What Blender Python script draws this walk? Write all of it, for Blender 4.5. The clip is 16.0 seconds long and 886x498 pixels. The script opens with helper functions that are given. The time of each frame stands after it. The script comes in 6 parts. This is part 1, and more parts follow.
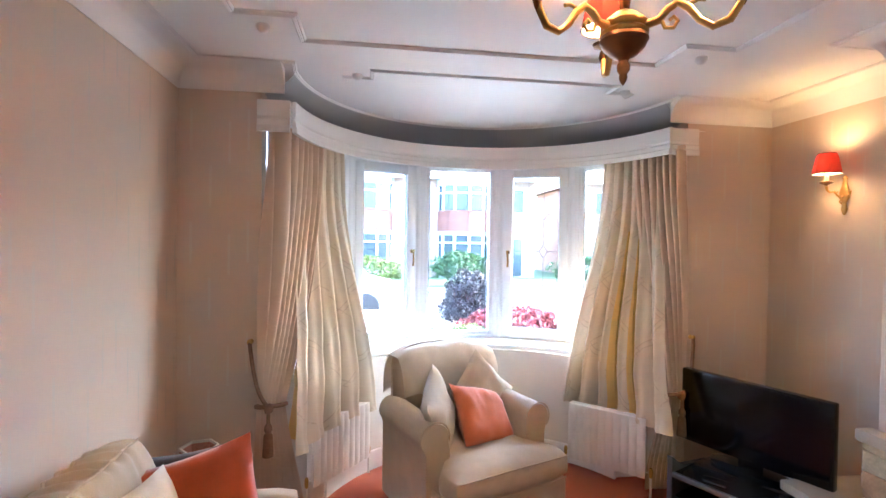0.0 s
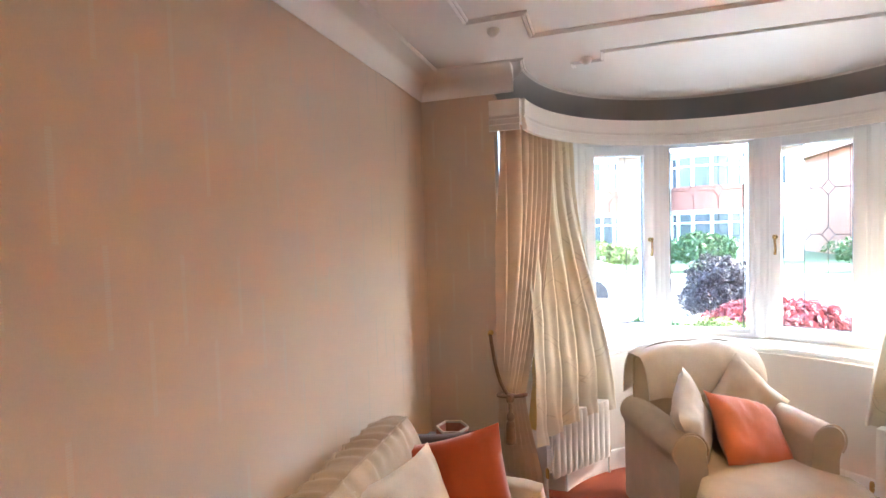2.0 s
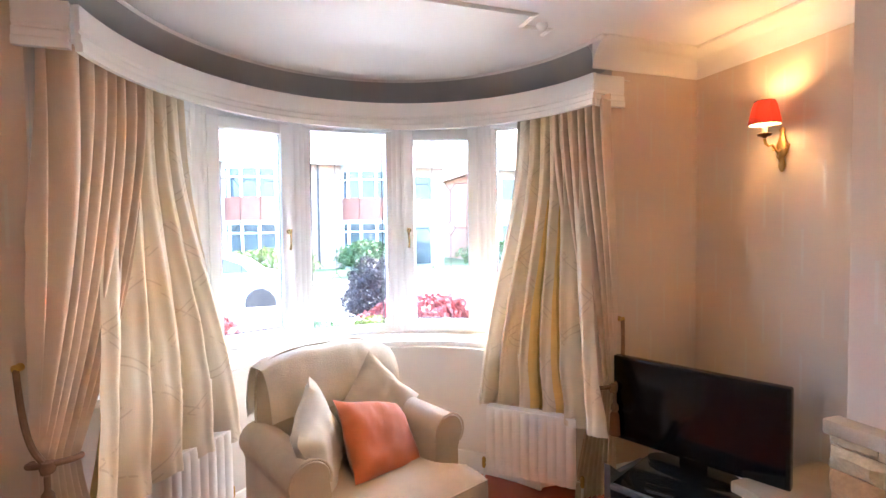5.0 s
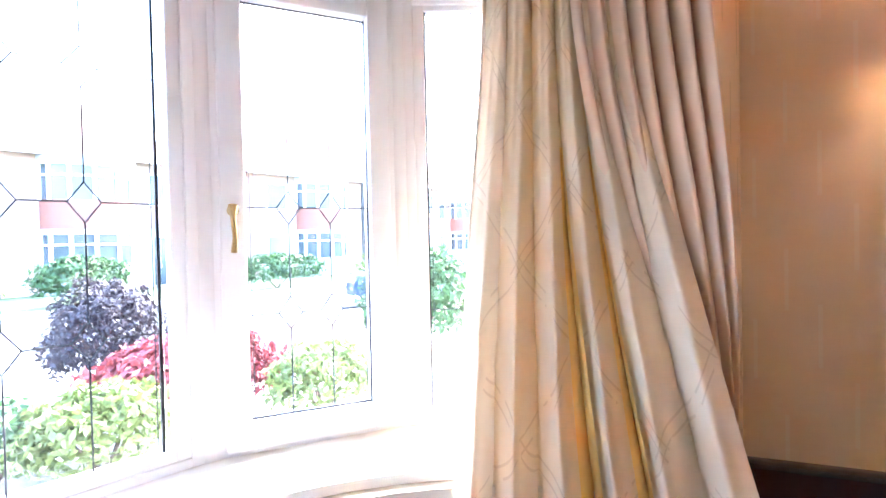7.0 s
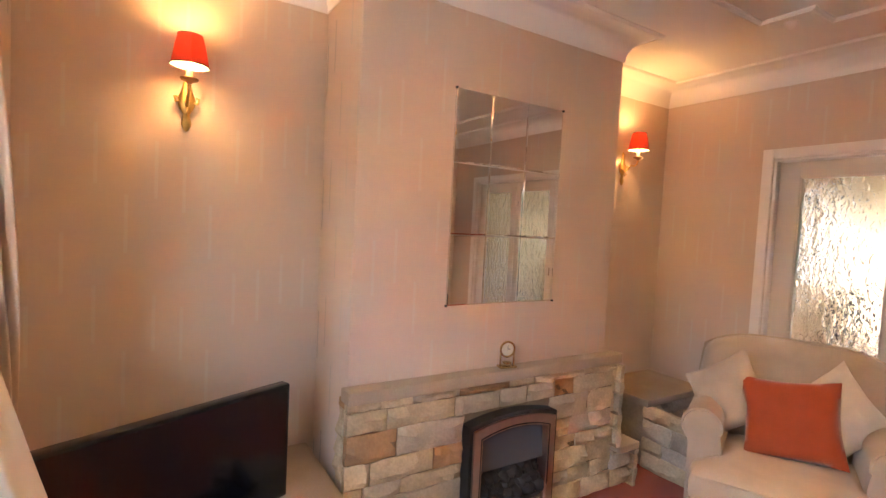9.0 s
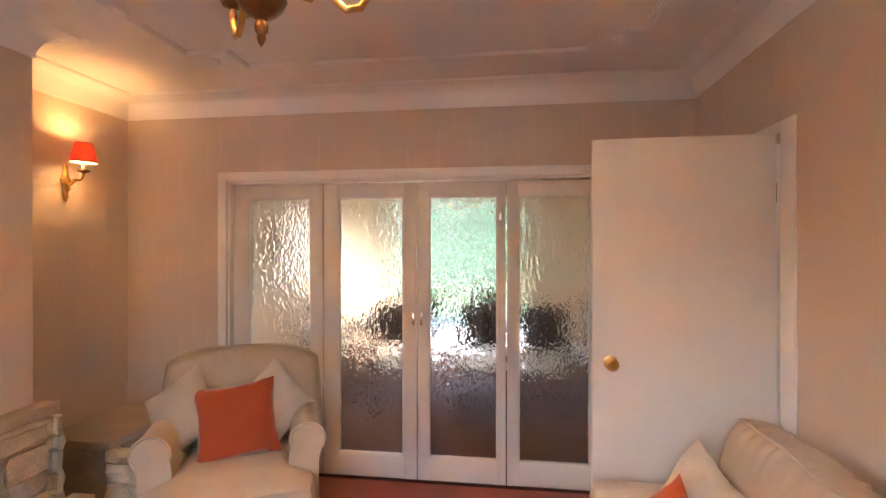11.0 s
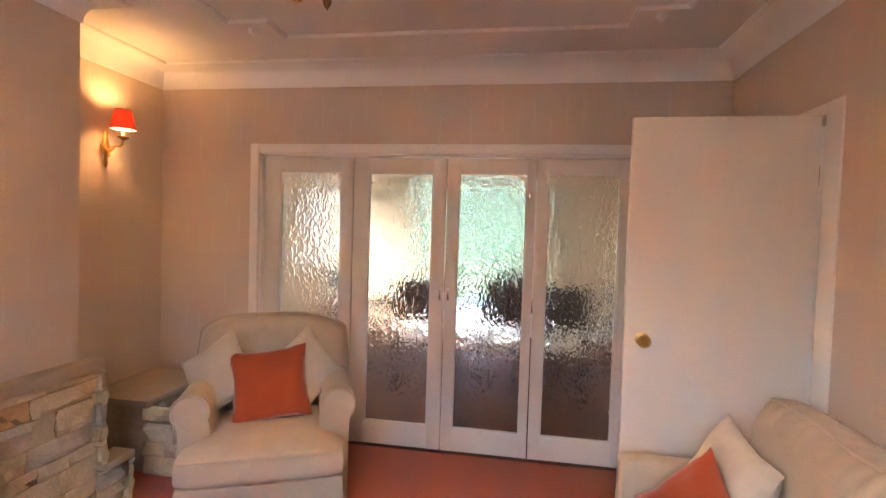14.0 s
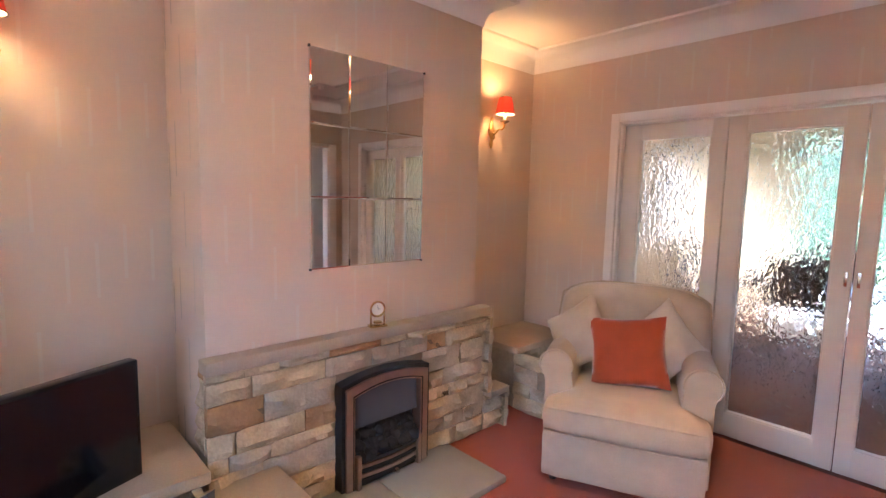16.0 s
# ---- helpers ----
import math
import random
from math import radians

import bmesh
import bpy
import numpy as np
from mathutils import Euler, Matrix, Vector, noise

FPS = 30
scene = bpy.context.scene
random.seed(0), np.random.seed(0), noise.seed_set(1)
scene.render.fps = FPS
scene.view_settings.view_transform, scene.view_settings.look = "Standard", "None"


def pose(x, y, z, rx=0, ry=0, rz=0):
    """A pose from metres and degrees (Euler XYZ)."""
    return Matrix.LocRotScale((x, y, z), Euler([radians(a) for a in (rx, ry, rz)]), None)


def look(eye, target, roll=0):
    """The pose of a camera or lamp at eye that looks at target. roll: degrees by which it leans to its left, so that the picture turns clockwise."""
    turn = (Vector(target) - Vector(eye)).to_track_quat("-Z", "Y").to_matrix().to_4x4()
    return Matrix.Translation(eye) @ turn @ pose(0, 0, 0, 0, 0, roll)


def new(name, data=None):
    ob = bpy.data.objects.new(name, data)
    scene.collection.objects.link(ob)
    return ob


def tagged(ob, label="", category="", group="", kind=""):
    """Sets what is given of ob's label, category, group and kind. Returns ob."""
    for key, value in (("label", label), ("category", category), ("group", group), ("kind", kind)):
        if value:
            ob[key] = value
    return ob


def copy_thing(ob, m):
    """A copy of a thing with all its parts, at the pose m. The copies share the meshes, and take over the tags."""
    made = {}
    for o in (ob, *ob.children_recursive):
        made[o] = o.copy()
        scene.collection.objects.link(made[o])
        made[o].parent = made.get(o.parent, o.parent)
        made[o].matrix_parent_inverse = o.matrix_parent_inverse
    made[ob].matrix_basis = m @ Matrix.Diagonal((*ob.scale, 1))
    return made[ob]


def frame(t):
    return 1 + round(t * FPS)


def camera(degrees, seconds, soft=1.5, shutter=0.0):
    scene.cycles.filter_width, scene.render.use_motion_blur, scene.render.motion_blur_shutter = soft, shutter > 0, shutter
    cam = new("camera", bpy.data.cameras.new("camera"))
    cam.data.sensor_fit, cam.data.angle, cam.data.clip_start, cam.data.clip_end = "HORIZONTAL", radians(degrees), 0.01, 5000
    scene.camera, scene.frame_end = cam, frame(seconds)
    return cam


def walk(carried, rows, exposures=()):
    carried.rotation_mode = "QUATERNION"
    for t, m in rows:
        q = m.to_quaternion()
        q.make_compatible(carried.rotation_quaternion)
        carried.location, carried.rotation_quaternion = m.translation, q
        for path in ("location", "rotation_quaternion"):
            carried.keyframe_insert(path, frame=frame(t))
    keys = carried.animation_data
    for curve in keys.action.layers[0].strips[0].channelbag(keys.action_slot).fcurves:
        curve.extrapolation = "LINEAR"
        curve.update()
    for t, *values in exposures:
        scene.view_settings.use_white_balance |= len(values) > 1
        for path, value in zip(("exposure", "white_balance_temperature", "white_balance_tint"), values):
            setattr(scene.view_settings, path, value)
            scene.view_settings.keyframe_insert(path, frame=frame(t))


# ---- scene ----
cam = camera(84.7, 16.0)
PATH = [
    (0, (1.067, 0.746, 1.603), (1.348, 2.726, 1.572), 0.9),
    (0.5, (1.005, 0.765, 1.615), (0.788, 2.753, 1.593), -1.3),
    (1, (0.996, 0.785, 1.693), (0.426, 2.702, 1.675), -2.8),
    (1.5, (1.016, 0.785, 1.723), (0.312, 2.656, 1.718), -3.5),
    (2, (1.003, 0.78, 1.652), (0.395, 2.684, 1.567), -1.8),
    (2.5, (1.015, 0.729, 1.601), (0.678, 2.697, 1.476), 0.1),
    (3, (1.041, 0.68, 1.581), (1.084, 2.674, 1.427), 0.8),
    (3.5, (1.069, 0.656, 1.56), (1.401, 2.624, 1.422), 0.7),
    (4, (1.135, 0.727, 1.56), (1.642, 2.66, 1.464), -0.1),
    (6.5, (1.536, 2.901, 1.417), (2.615, 4.585, 1.398), -0.9),
    (7, (1.571, 3.28, 1.423), (3.023, 4.655, 1.387), -1.2),
    (7.5, (1.588, 3.452, 1.438), (3.409, 4.274, 1.333), -0.5),
    (8, (1.61, 3.497, 1.451), (3.598, 3.672, 1.323), 0.8),
    (8.5, (1.552, 3.418, 1.488), (3.501, 2.989, 1.358), 1.9),
    (9, (1.477, 3.339, 1.466), (3.175, 2.286, 1.365), 2.9),
    (9.5, (1.382, 3.227, 1.44), (2.739, 1.76, 1.378), 2.1),
    (10, (1.286, 3.155, 1.47), (2.289, 1.426, 1.432), 0.6),
    (12.5, (0.953, 3.05, 1.535), (0.642, 1.075, 1.543), 1.3),
    (13, (0.984, 3.061, 1.521), (0.718, 1.079, 1.519), 0.3),
    (13.5, (1.089, 3.081, 1.495), (1.029, 1.082, 1.467), 0.9),
    (14, (1.206, 3.127, 1.473), (1.521, 1.153, 1.401), 1.8),
    (14.5, (1.281, 3.17, 1.443), (2.042, 1.324, 1.326), 1.5),
    (15, (1.316, 3.198, 1.431), (2.432, 1.549, 1.247), 1.9),
    (15.5, (1.331, 3.207, 1.427), (2.682, 1.749, 1.208), 1.4),
    (16, (1.333, 3.215, 1.437), (2.783, 1.854, 1.226), 1.3),
]
EXPO = [(0, 5.45, 5000, 4), (1.5, 5.46, 5500, 4), (4, 5.38, 5700, 6), (6.5, 5.74, 5300, 12), (8, 5.68, 6000, 12), (9, 5.62, 6500, 13), (13, 5.36, 6350, 14), (14.5, 5.48, 6150, 14), (16, 5.55, 5500, 14)]
walk(cam, [(t, look(eye, target, roll)) for t, eye, target, roll in PATH], EXPO)

# ---- world and large lights ----
world = bpy.data.worlds.new("world")
scene.world = world
world.use_nodes = True
_sky = world.node_tree.nodes.new("ShaderNodeTexSky")
_sky.sky_type, _sky.sun_disc = "NISHITA", False
_sky.sun_elevation, _sky.sun_rotation = radians(48), radians(75)
_sky.air_density, _sky.dust_density, _sky.ozone_density = 1.0, 4.0, 1.0
world.node_tree.links.new(_sky.outputs[0], world.node_tree.nodes["Background"].inputs[0])
world.node_tree.nodes["Background"].inputs[1].default_value = 0.15
_sun = new("sun", bpy.data.lights.new("sun", "SUN"))
_sun.data.energy, _sun.data.angle, _sun.data.color = 0.5, radians(20), (1, 0.96, 0.9)
_sun.matrix_world = look((0, 0, 0), (-0.65, -0.17, -0.74))

# ---- materials ----


def mat(name, color, rough=0.6, metal=0.0, var=0.12, scale=8.0, bump=0.0, bump_scale=60.0, fine=0.0, sheen=0.0,
        spec=0.5, stretch=(1, 1, 1), random=0.0, trans=0.0):
    """Principled surface with a coarse and a fine variation of its colour, and relief."""
    m = bpy.data.materials.new(name)
    m.use_nodes = True
    nt = m.node_tree
    N, L = nt.nodes, nt.links
    p = N["Principled BSDF"]
    p.inputs["Roughness"].default_value = rough
    p.inputs["Metallic"].default_value = metal
    p.inputs["Specular IOR Level"].default_value = spec
    if sheen:
        p.inputs["Sheen Weight"].default_value = sheen
        p.inputs["Sheen Roughness"].default_value = 0.4
    co = N.new("ShaderNodeTexCoord")
    mp = N.new("ShaderNodeMapping")
    mp.inputs["Scale"].default_value = stretch
    L.new(co.outputs["Object"], mp.inputs["Vector"])
    n1 = N.new("ShaderNodeTexNoise")
    n1.inputs["Scale"].default_value = scale
    n1.inputs["Detail"].default_value = 4
    L.new(mp.outputs[0], n1.inputs["Vector"])
    n2 = N.new("ShaderNodeTexNoise")
    n2.inputs["Scale"].default_value = bump_scale
    n2.inputs["Detail"].default_value = 3
    L.new(mp.outputs[0], n2.inputs["Vector"])
    hsv = N.new("ShaderNodeHueSaturation")
    hsv.inputs["Color"].default_value = (*color, 1)
    f1 = N.new("ShaderNodeMapRange")
    f1.inputs["To Min"].default_value, f1.inputs["To Max"].default_value = 1 - 1.6 * var, 1 + 1.6 * var
    L.new(n1.outputs[0], f1.inputs["Value"])
    val = f1.outputs[0]
    if fine:
        f2 = N.new("ShaderNodeMapRange")
        f2.inputs["To Min"].default_value, f2.inputs["To Max"].default_value = 1 - 1.6 * fine, 1 + 1.6 * fine
        L.new(n2.outputs[0], f2.inputs["Value"])
        mu = N.new("ShaderNodeMath")
        mu.operation = "MULTIPLY"
        L.new(val, mu.inputs[0])
        L.new(f2.outputs[0], mu.inputs[1])
        val = mu.outputs[0]
    if random:
        oi = N.new("ShaderNodeObjectInfo")
        f3 = N.new("ShaderNodeMapRange")
        f3.inputs["To Min"].default_value, f3.inputs["To Max"].default_value = 1 - random, 1 + random
        L.new(oi.outputs["Random"], f3.inputs["Value"])
        mu = N.new("ShaderNodeMath")
        mu.operation = "MULTIPLY"
        L.new(val, mu.inputs[0])
        L.new(f3.outputs[0], mu.inputs[1])
        val = mu.outputs[0]
    L.new(val, hsv.inputs["Value"])
    L.new(hsv.outputs[0], p.inputs["Base Color"])
    if bump:
        b = N.new("ShaderNodeBump")
        b.inputs["Strength"].default_value = min(1.0, bump)
        b.inputs["Distance"].default_value = 0.004 * max(1.0, bump)
        L.new(n2.outputs[0], b.inputs["Height"])
        L.new(b.outputs[0], p.inputs["Normal"])
    if trans:
        t = N.new("ShaderNodeBsdfTranslucent")
        L.new(hsv.outputs[0], t.inputs["Color"])
        mx = N.new("ShaderNodeMixShader")
        mx.inputs[0].default_value = trans
        L.new(p.outputs[0], mx.inputs[1])
        L.new(t.outputs[0], mx.inputs[2])
        L.new(mx.outputs[0], N["Material Output"].inputs["Surface"])
    return m


def math_node(N, L, op, a, b=None):
    n = N.new("ShaderNodeMath")
    n.operation = op
    for i, v in enumerate((a, b)):
        if v is None:
            continue
        if isinstance(v, (int, float)):
            n.inputs[i].default_value = v
        else:
            L.new(v, n.inputs[i])
    return n.outputs[0]


def wallpaper():
    """Cream paper with staggered upright strokes of satin ink."""
    m = mat("wallpaper", (0.64, 0.51, 0.40), rough=0.62, var=0.03, scale=2.0, bump=0.12, bump_scale=220, fine=0.03)
    N, L = m.node_tree.nodes, m.node_tree.links
    p = N["Principled BSDF"]
    geo = N.new("ShaderNodeNewGeometry")
    sep = N.new("ShaderNodeSeparateXYZ")
    L.new(geo.outputs["Position"], sep.inputs[0])
    u = math_node(N, L, "DIVIDE", math_node(N, L, "ADD", sep.outputs[0], sep.outputs[1]), 0.10)
    col = math_node(N, L, "FLOOR", u)
    wn = N.new("ShaderNodeTexWhiteNoise")
    wn.noise_dimensions = "1D"
    L.new(col, wn.inputs["W"])
    z = math_node(N, L, "ADD", math_node(N, L, "DIVIDE", sep.outputs[2], 0.62), math_node(N, L, "MULTIPLY", wn.outputs[0], 7.0))
    inz = math_node(N, L, "LESS_THAN", math_node(N, L, "FRACT", z), 0.37)
    inu = math_node(N, L, "LESS_THAN", math_node(N, L, "ABSOLUTE", math_node(N, L, "SUBTRACT", math_node(N, L, "FRACT", u), 0.5)), 0.066)
    on = math_node(N, L, "MULTIPLY", inz, inu)
    # the ink is broken into fine crossing threads
    th = math_node(N, L, "GREATER_THAN", math_node(N, L, "FRACT", math_node(N, L, "DIVIDE", sep.outputs[2], 0.006)), 0.25)
    on = math_node(N, L, "MULTIPLY", on, th)
    mx = N.new("ShaderNodeMix")
    mx.data_type = "RGBA"
    old = p.inputs["Base Color"].links[0].from_socket
    L.new(on, mx.inputs["Factor"])
    L.new(old, mx.inputs["A"])
    mx.inputs["B"].default_value = (0.80, 0.70, 0.585, 1)
    L.new(mx.outputs["Result"], p.inputs["Base Color"])
    L.new(math_node(N, L, "SUBTRACT", 0.62, math_node(N, L, "MULTIPLY", on, 0.38)), p.inputs["Roughness"])
    L.new(math_node(N, L, "ADD", 0.4, math_node(N, L, "MULTIPLY", on, 0.6)), p.inputs["Specular IOR Level"])
    L.new(math_node(N, L, "MULTIPLY", on, 0.10), p.inputs["Metallic"])
    return m


def glass(name, tint=(1, 1, 1)):
    m = bpy.data.materials.new(name)
    m.use_nodes = True
    N, L = m.node_tree.nodes, m.node_tree.links
    N.remove(N["Principled BSDF"])
    t, g, mx, f = N.new("ShaderNodeBsdfTransparent"), N.new("ShaderNodeBsdfGlossy"), N.new("ShaderNodeMixShader"), N.new("ShaderNodeFresnel")
    t.inputs[0].default_value = (*tint, 1)
    g.inputs["Roughness"].default_value = 0.02
    f.inputs["IOR"].default_value = 1.45
    L.new(f.outputs[0], mx.inputs[0])
    L.new(t.outputs[0], mx.inputs[1])
    L.new(g.outputs[0], mx.inputs[2])
    L.new(mx.outputs[0], N["Material Output"].inputs["Surface"])
    return m


def rippled_glass():
    """Cast glass with an uneven, upright hammered relief."""
    m = bpy.data.materials.new("rippled_glass")
    m.use_nodes = True
    N, L = m.node_tree.nodes, m.node_tree.links
    p = N["Principled BSDF"]
    p.inputs["Base Color"].default_value = (0.97, 0.98, 0.97, 1)
    p.inputs["Roughness"].default_value = 0.03
    p.inputs["IOR"].default_value = 1.45
    p.inputs["Transmission Weight"].default_value = 1.0
    co, mp = N.new("ShaderNodeTexCoord"), N.new("ShaderNodeMapping")
    mp.inputs["Scale"].default_value = (1, 1, 0.62)
    L.new(co.outputs["Object"], mp.inputs["Vector"])
    v = N.new("ShaderNodeTexVoronoi")
    v.feature = "SMOOTH_F1"
    v.inputs["Scale"].default_value = 31
    v.inputs["Smoothness"].default_value = 0.35
    n = N.new("ShaderNodeTexNoise")
    n.inputs["Scale"].default_value = 30
    n.inputs["Detail"].default_value = 1.5
    L.new(mp.outputs[0], n.inputs["Vector"])
    wv = N.new("ShaderNodeMixRGB")
    wv.inputs[0].default_value = 0.06
    L.new(mp.outputs[0], wv.inputs[1])
    L.new(n.outputs["Color"], wv.inputs[2])
    L.new(wv.outputs[0], v.inputs["Vector"])
    s = math_node(N, L, "ADD", v.outputs["Distance"], math_node(N, L, "MULTIPLY", n.outputs[0], 0.6))
    b = N.new("ShaderNodeBump")
    b.inputs["Strength"].default_value = 1.0
    b.inputs["Distance"].default_value = 0.0068
    L.new(s, b.inputs["Height"])
    L.new(b.outputs[0], p.inputs["Normal"])
    return m


def emitter(name, color, power):
    m = bpy.data.materials.new(name)
    m.use_nodes = True
    p = m.node_tree.nodes["Principled BSDF"]
    p.inputs["Base Color"].default_value = (*color, 1)
    p.inputs["Emission Color"].default_value = (*color, 1)
    p.inputs["Emission Strength"].default_value = power
    return m


def silk():
    """Cream silk with a woven trellis of paired brown lines, laid out on the cloth's own coordinates."""
    m = mat("gold_cream_silk", (0.70, 0.595, 0.44), rough=0.42, var=0.08, scale=6, bump=0.15, bump_scale=300, sheen=0.3, stretch=(1, 1, 0.25), trans=0.05)
    N, L = m.node_tree.nodes, m.node_tree.links
    p = N["Principled BSDF"]
    uv, sp, nz = N.new("ShaderNodeUVMap"), N.new("ShaderNodeSeparateXYZ"), N.new("ShaderNodeTexNoise")
    uv.uv_map = "cloth"
    nz.inputs["Scale"].default_value = 4
    L.new(uv.outputs[0], sp.inputs[0])
    L.new(uv.outputs[0], nz.inputs["Vector"])
    h = math_node(N, L, "MULTIPLY", sp.outputs[0], 0.62)
    zz = math_node(N, L, "ADD", sp.outputs[1], math_node(N, L, "MULTIPLY", nz.outputs[0], 0.03))
    tot = None
    for sign in ("ADD", "SUBTRACT"):
        f = math_node(N, L, "FRACT", math_node(N, L, "DIVIDE", math_node(N, L, sign, zz, h), 0.46))
        for at in (0.46, 0.54):
            on = math_node(N, L, "LESS_THAN", math_node(N, L, "ABSOLUTE", math_node(N, L, "SUBTRACT", f, at)), 0.009)
            tot = on if tot is None else math_node(N, L, "MAXIMUM", tot, on)
    nm = N.new("ShaderNodeTexNoise")
    nm.inputs["Scale"].default_value = 9
    L.new(uv.outputs[0], nm.inputs["Vector"])
    tot = math_node(N, L, "MULTIPLY", tot, math_node(N, L, "GREATER_THAN", nm.outputs[0], 0.47))
    old = p.inputs["Base Color"].links[0].from_socket
    mx = N.new("ShaderNodeMix")
    mx.data_type = "RGBA"
    L.new(math_node(N, L, "MULTIPLY", tot, 0.38), mx.inputs["Factor"])
    L.new(old, mx.inputs["A"])
    mx.inputs["B"].default_value = (0.40, 0.29, 0.18, 1)
    L.new(mx.outputs["Result"], p.inputs["Base Color"])
    return m


WALLPAPER = wallpaper()
WHITE_CEIL = mat("ceiling_paint", (0.87, 0.83, 0.78), rough=0.75, var=0.02, scale=1.5, bump=0.08, bump_scale=90)
COVE_PAINT = mat("cove_paint", (0.85, 0.815, 0.77), rough=0.6, var=0.02, scale=3, bump=0.06, bump_scale=80)
# darker than COVE_PAINT, to carry the shade above the pelmet
BAY_COVE_SHADE = mat("bay_cove_shade", (0.42, 0.395, 0.38), rough=0.65, var=0.03, scale=3, bump=0.06, bump_scale=80)
GLOSS_WHITE = mat("satin_white_woodwork", (0.84, 0.80, 0.75), rough=0.35, var=0.02, scale=3, bump=0.05, bump_scale=40, stretch=(1, 1, 0.2))
DOOR_WHITE = mat("door_paint", (0.72, 0.66, 0.58), rough=0.4, var=0.03, scale=2, bump=0.05, bump_scale=30, stretch=(1, 1, 0.15))
UPVC = mat("white_upvc", (0.87, 0.88, 0.90), rough=0.3, var=0.01, scale=2)
PLASTER = mat("bay_wall_paint", (0.76, 0.70, 0.62), rough=0.7, var=0.03, scale=3, bump=0.08, bump_scale=100)
CARPET = mat("terracotta_carpet", (0.40, 0.084, 0.034), rough=0.95, var=0.10, scale=2.2, bump=1.0, bump_scale=420, fine=0.22, sheen=0.25, spec=0.1)
CHENILLE = mat("beige_chenille", (0.51, 0.41, 0.295), rough=0.9, var=0.10, scale=9, bump=0.4, bump_scale=260, fine=0.08, sheen=0.2, spec=0.15)
PALE_FABRIC = mat("cream_cushion_fabric", (0.60, 0.52, 0.41), rough=0.85, var=0.08, scale=14, bump=0.3, bump_scale=240, fine=0.06, sheen=0.2, spec=0.2)
THROW = mat("cream_throw", (0.66, 0.58, 0.47), rough=0.9, var=0.06, scale=14, bump=0.5, bump_scale=160, fine=0.05, sheen=0.4, spec=0.15)
ORANGE = mat("burnt_orange_fabric", (0.37, 0.066, 0.019), rough=0.75, var=0.10, scale=12, bump=0.3, bump_scale=300, fine=0.10, sheen=0.5, spec=0.25)
SALMON = mat("soft_orange_fabric", (0.56, 0.15, 0.055), rough=0.75, var=0.08, scale=12, bump=0.3, bump_scale=300, fine=0.08, sheen=0.5, spec=0.25)
DARK_FABRIC = mat("dark_brown_fabric", (0.06, 0.035, 0.028), rough=0.85, var=0.15, scale=14, bump=0.3, bump_scale=240, sheen=0.3)
SILK = silk()
PINK_SILK = mat("peach_beige_silk", (0.68, 0.51, 0.37), rough=0.5, var=0.06, scale=6, bump=0.12, bump_scale=300, sheen=0.3, stretch=(1, 1, 0.2), trans=0.03)
LINING = mat("golden_lining", (0.80, 0.56, 0.20), rough=0.5, var=0.06, scale=6, trans=0.3)
ROPE = mat("brown_rope", (0.22, 0.12, 0.07), rough=0.8, var=0.2, scale=40, bump=0.6, bump_scale=300)
BRASS = mat("antique_brass", (0.55, 0.34, 0.11), rough=0.28, metal=1.0, var=0.25, scale=18, bump=0.15, bump_scale=90)
DARK_BRASS = mat("tarnished_brass", (0.23, 0.11, 0.05), rough=0.38, metal=1.0, var=0.35, scale=22, bump=0.2, bump_scale=90)
GOLD = mat("gilt_handle", (0.62, 0.46, 0.22), rough=0.22, metal=1.0, var=0.05)
CHROME = mat("chrome", (0.75, 0.74, 0.72), rough=0.15, metal=1.0, var=0.02)
BRONZE = mat("brushed_bronze", (0.56, 0.42, 0.33), rough=0.4, metal=1.0, var=0.08, scale=30)
BLACK = mat("black_metal", (0.018, 0.018, 0.02), rough=0.45, var=0.15, scale=20)
TV_BLACK = mat("black_gloss_plastic", (0.008, 0.008, 0.009), rough=0.18, var=0.1, scale=5)
SCREEN = mat("tv_screen", (0.006, 0.006, 0.008), rough=0.12, var=0.05, scale=2)
GREY_PLASTIC = mat("charcoal_panel", (0.085, 0.089, 0.098), rough=0.45, var=0.1, scale=10)
SMOKED = mat("smoked_shelf", (0.012, 0.012, 0.013), rough=0.12, var=0.05)
COAL = mat("coal", (0.022, 0.021, 0.021), rough=0.7, var=0.4, scale=40, bump=0.8, bump_scale=90)
STONE = mat("honey_sandstone", (0.56, 0.44, 0.27), rough=0.9, var=0.22, scale=9, bump=0.8, bump_scale=70, fine=0.14, random=0.13)
STONE_GREY = mat("grey_sandstone", (0.45, 0.375, 0.27), rough=0.9, var=0.18, scale=9, bump=0.8, bump_scale=70, fine=0.12, random=0.15)
STONE_RUST = mat("rust_sandstone", (0.45, 0.27, 0.13), rough=0.9, var=0.28, scale=8, bump=0.8, bump_scale=70, fine=0.12, random=0.15)
MORTAR = mat("mortar", (0.22, 0.17, 0.11), rough=0.95, var=0.15, scale=20, bump=0.6, bump_scale=120)
SLAB = mat("smooth_stone_slab", (0.42, 0.335, 0.235), rough=0.75, var=0.12, scale=5, bump=0.3, bump_scale=140, fine=0.08)
HEARTH_SLAB = mat("grey_hearth_stone", (0.36, 0.345, 0.29), rough=0.7, var=0.10, scale=5, bump=0.25, bump_scale=140, fine=0.08)
MIRROR = mat("mirror_silver", (0.86, 0.85, 0.80), rough=0.015, metal=1.0, var=0.0)
RADIATOR = mat("radiator_enamel", (0.80, 0.76, 0.69), rough=0.5, var=0.02)
WIRE = mat("white_cable", (0.75, 0.70, 0.62), rough=0.4, var=0.02)
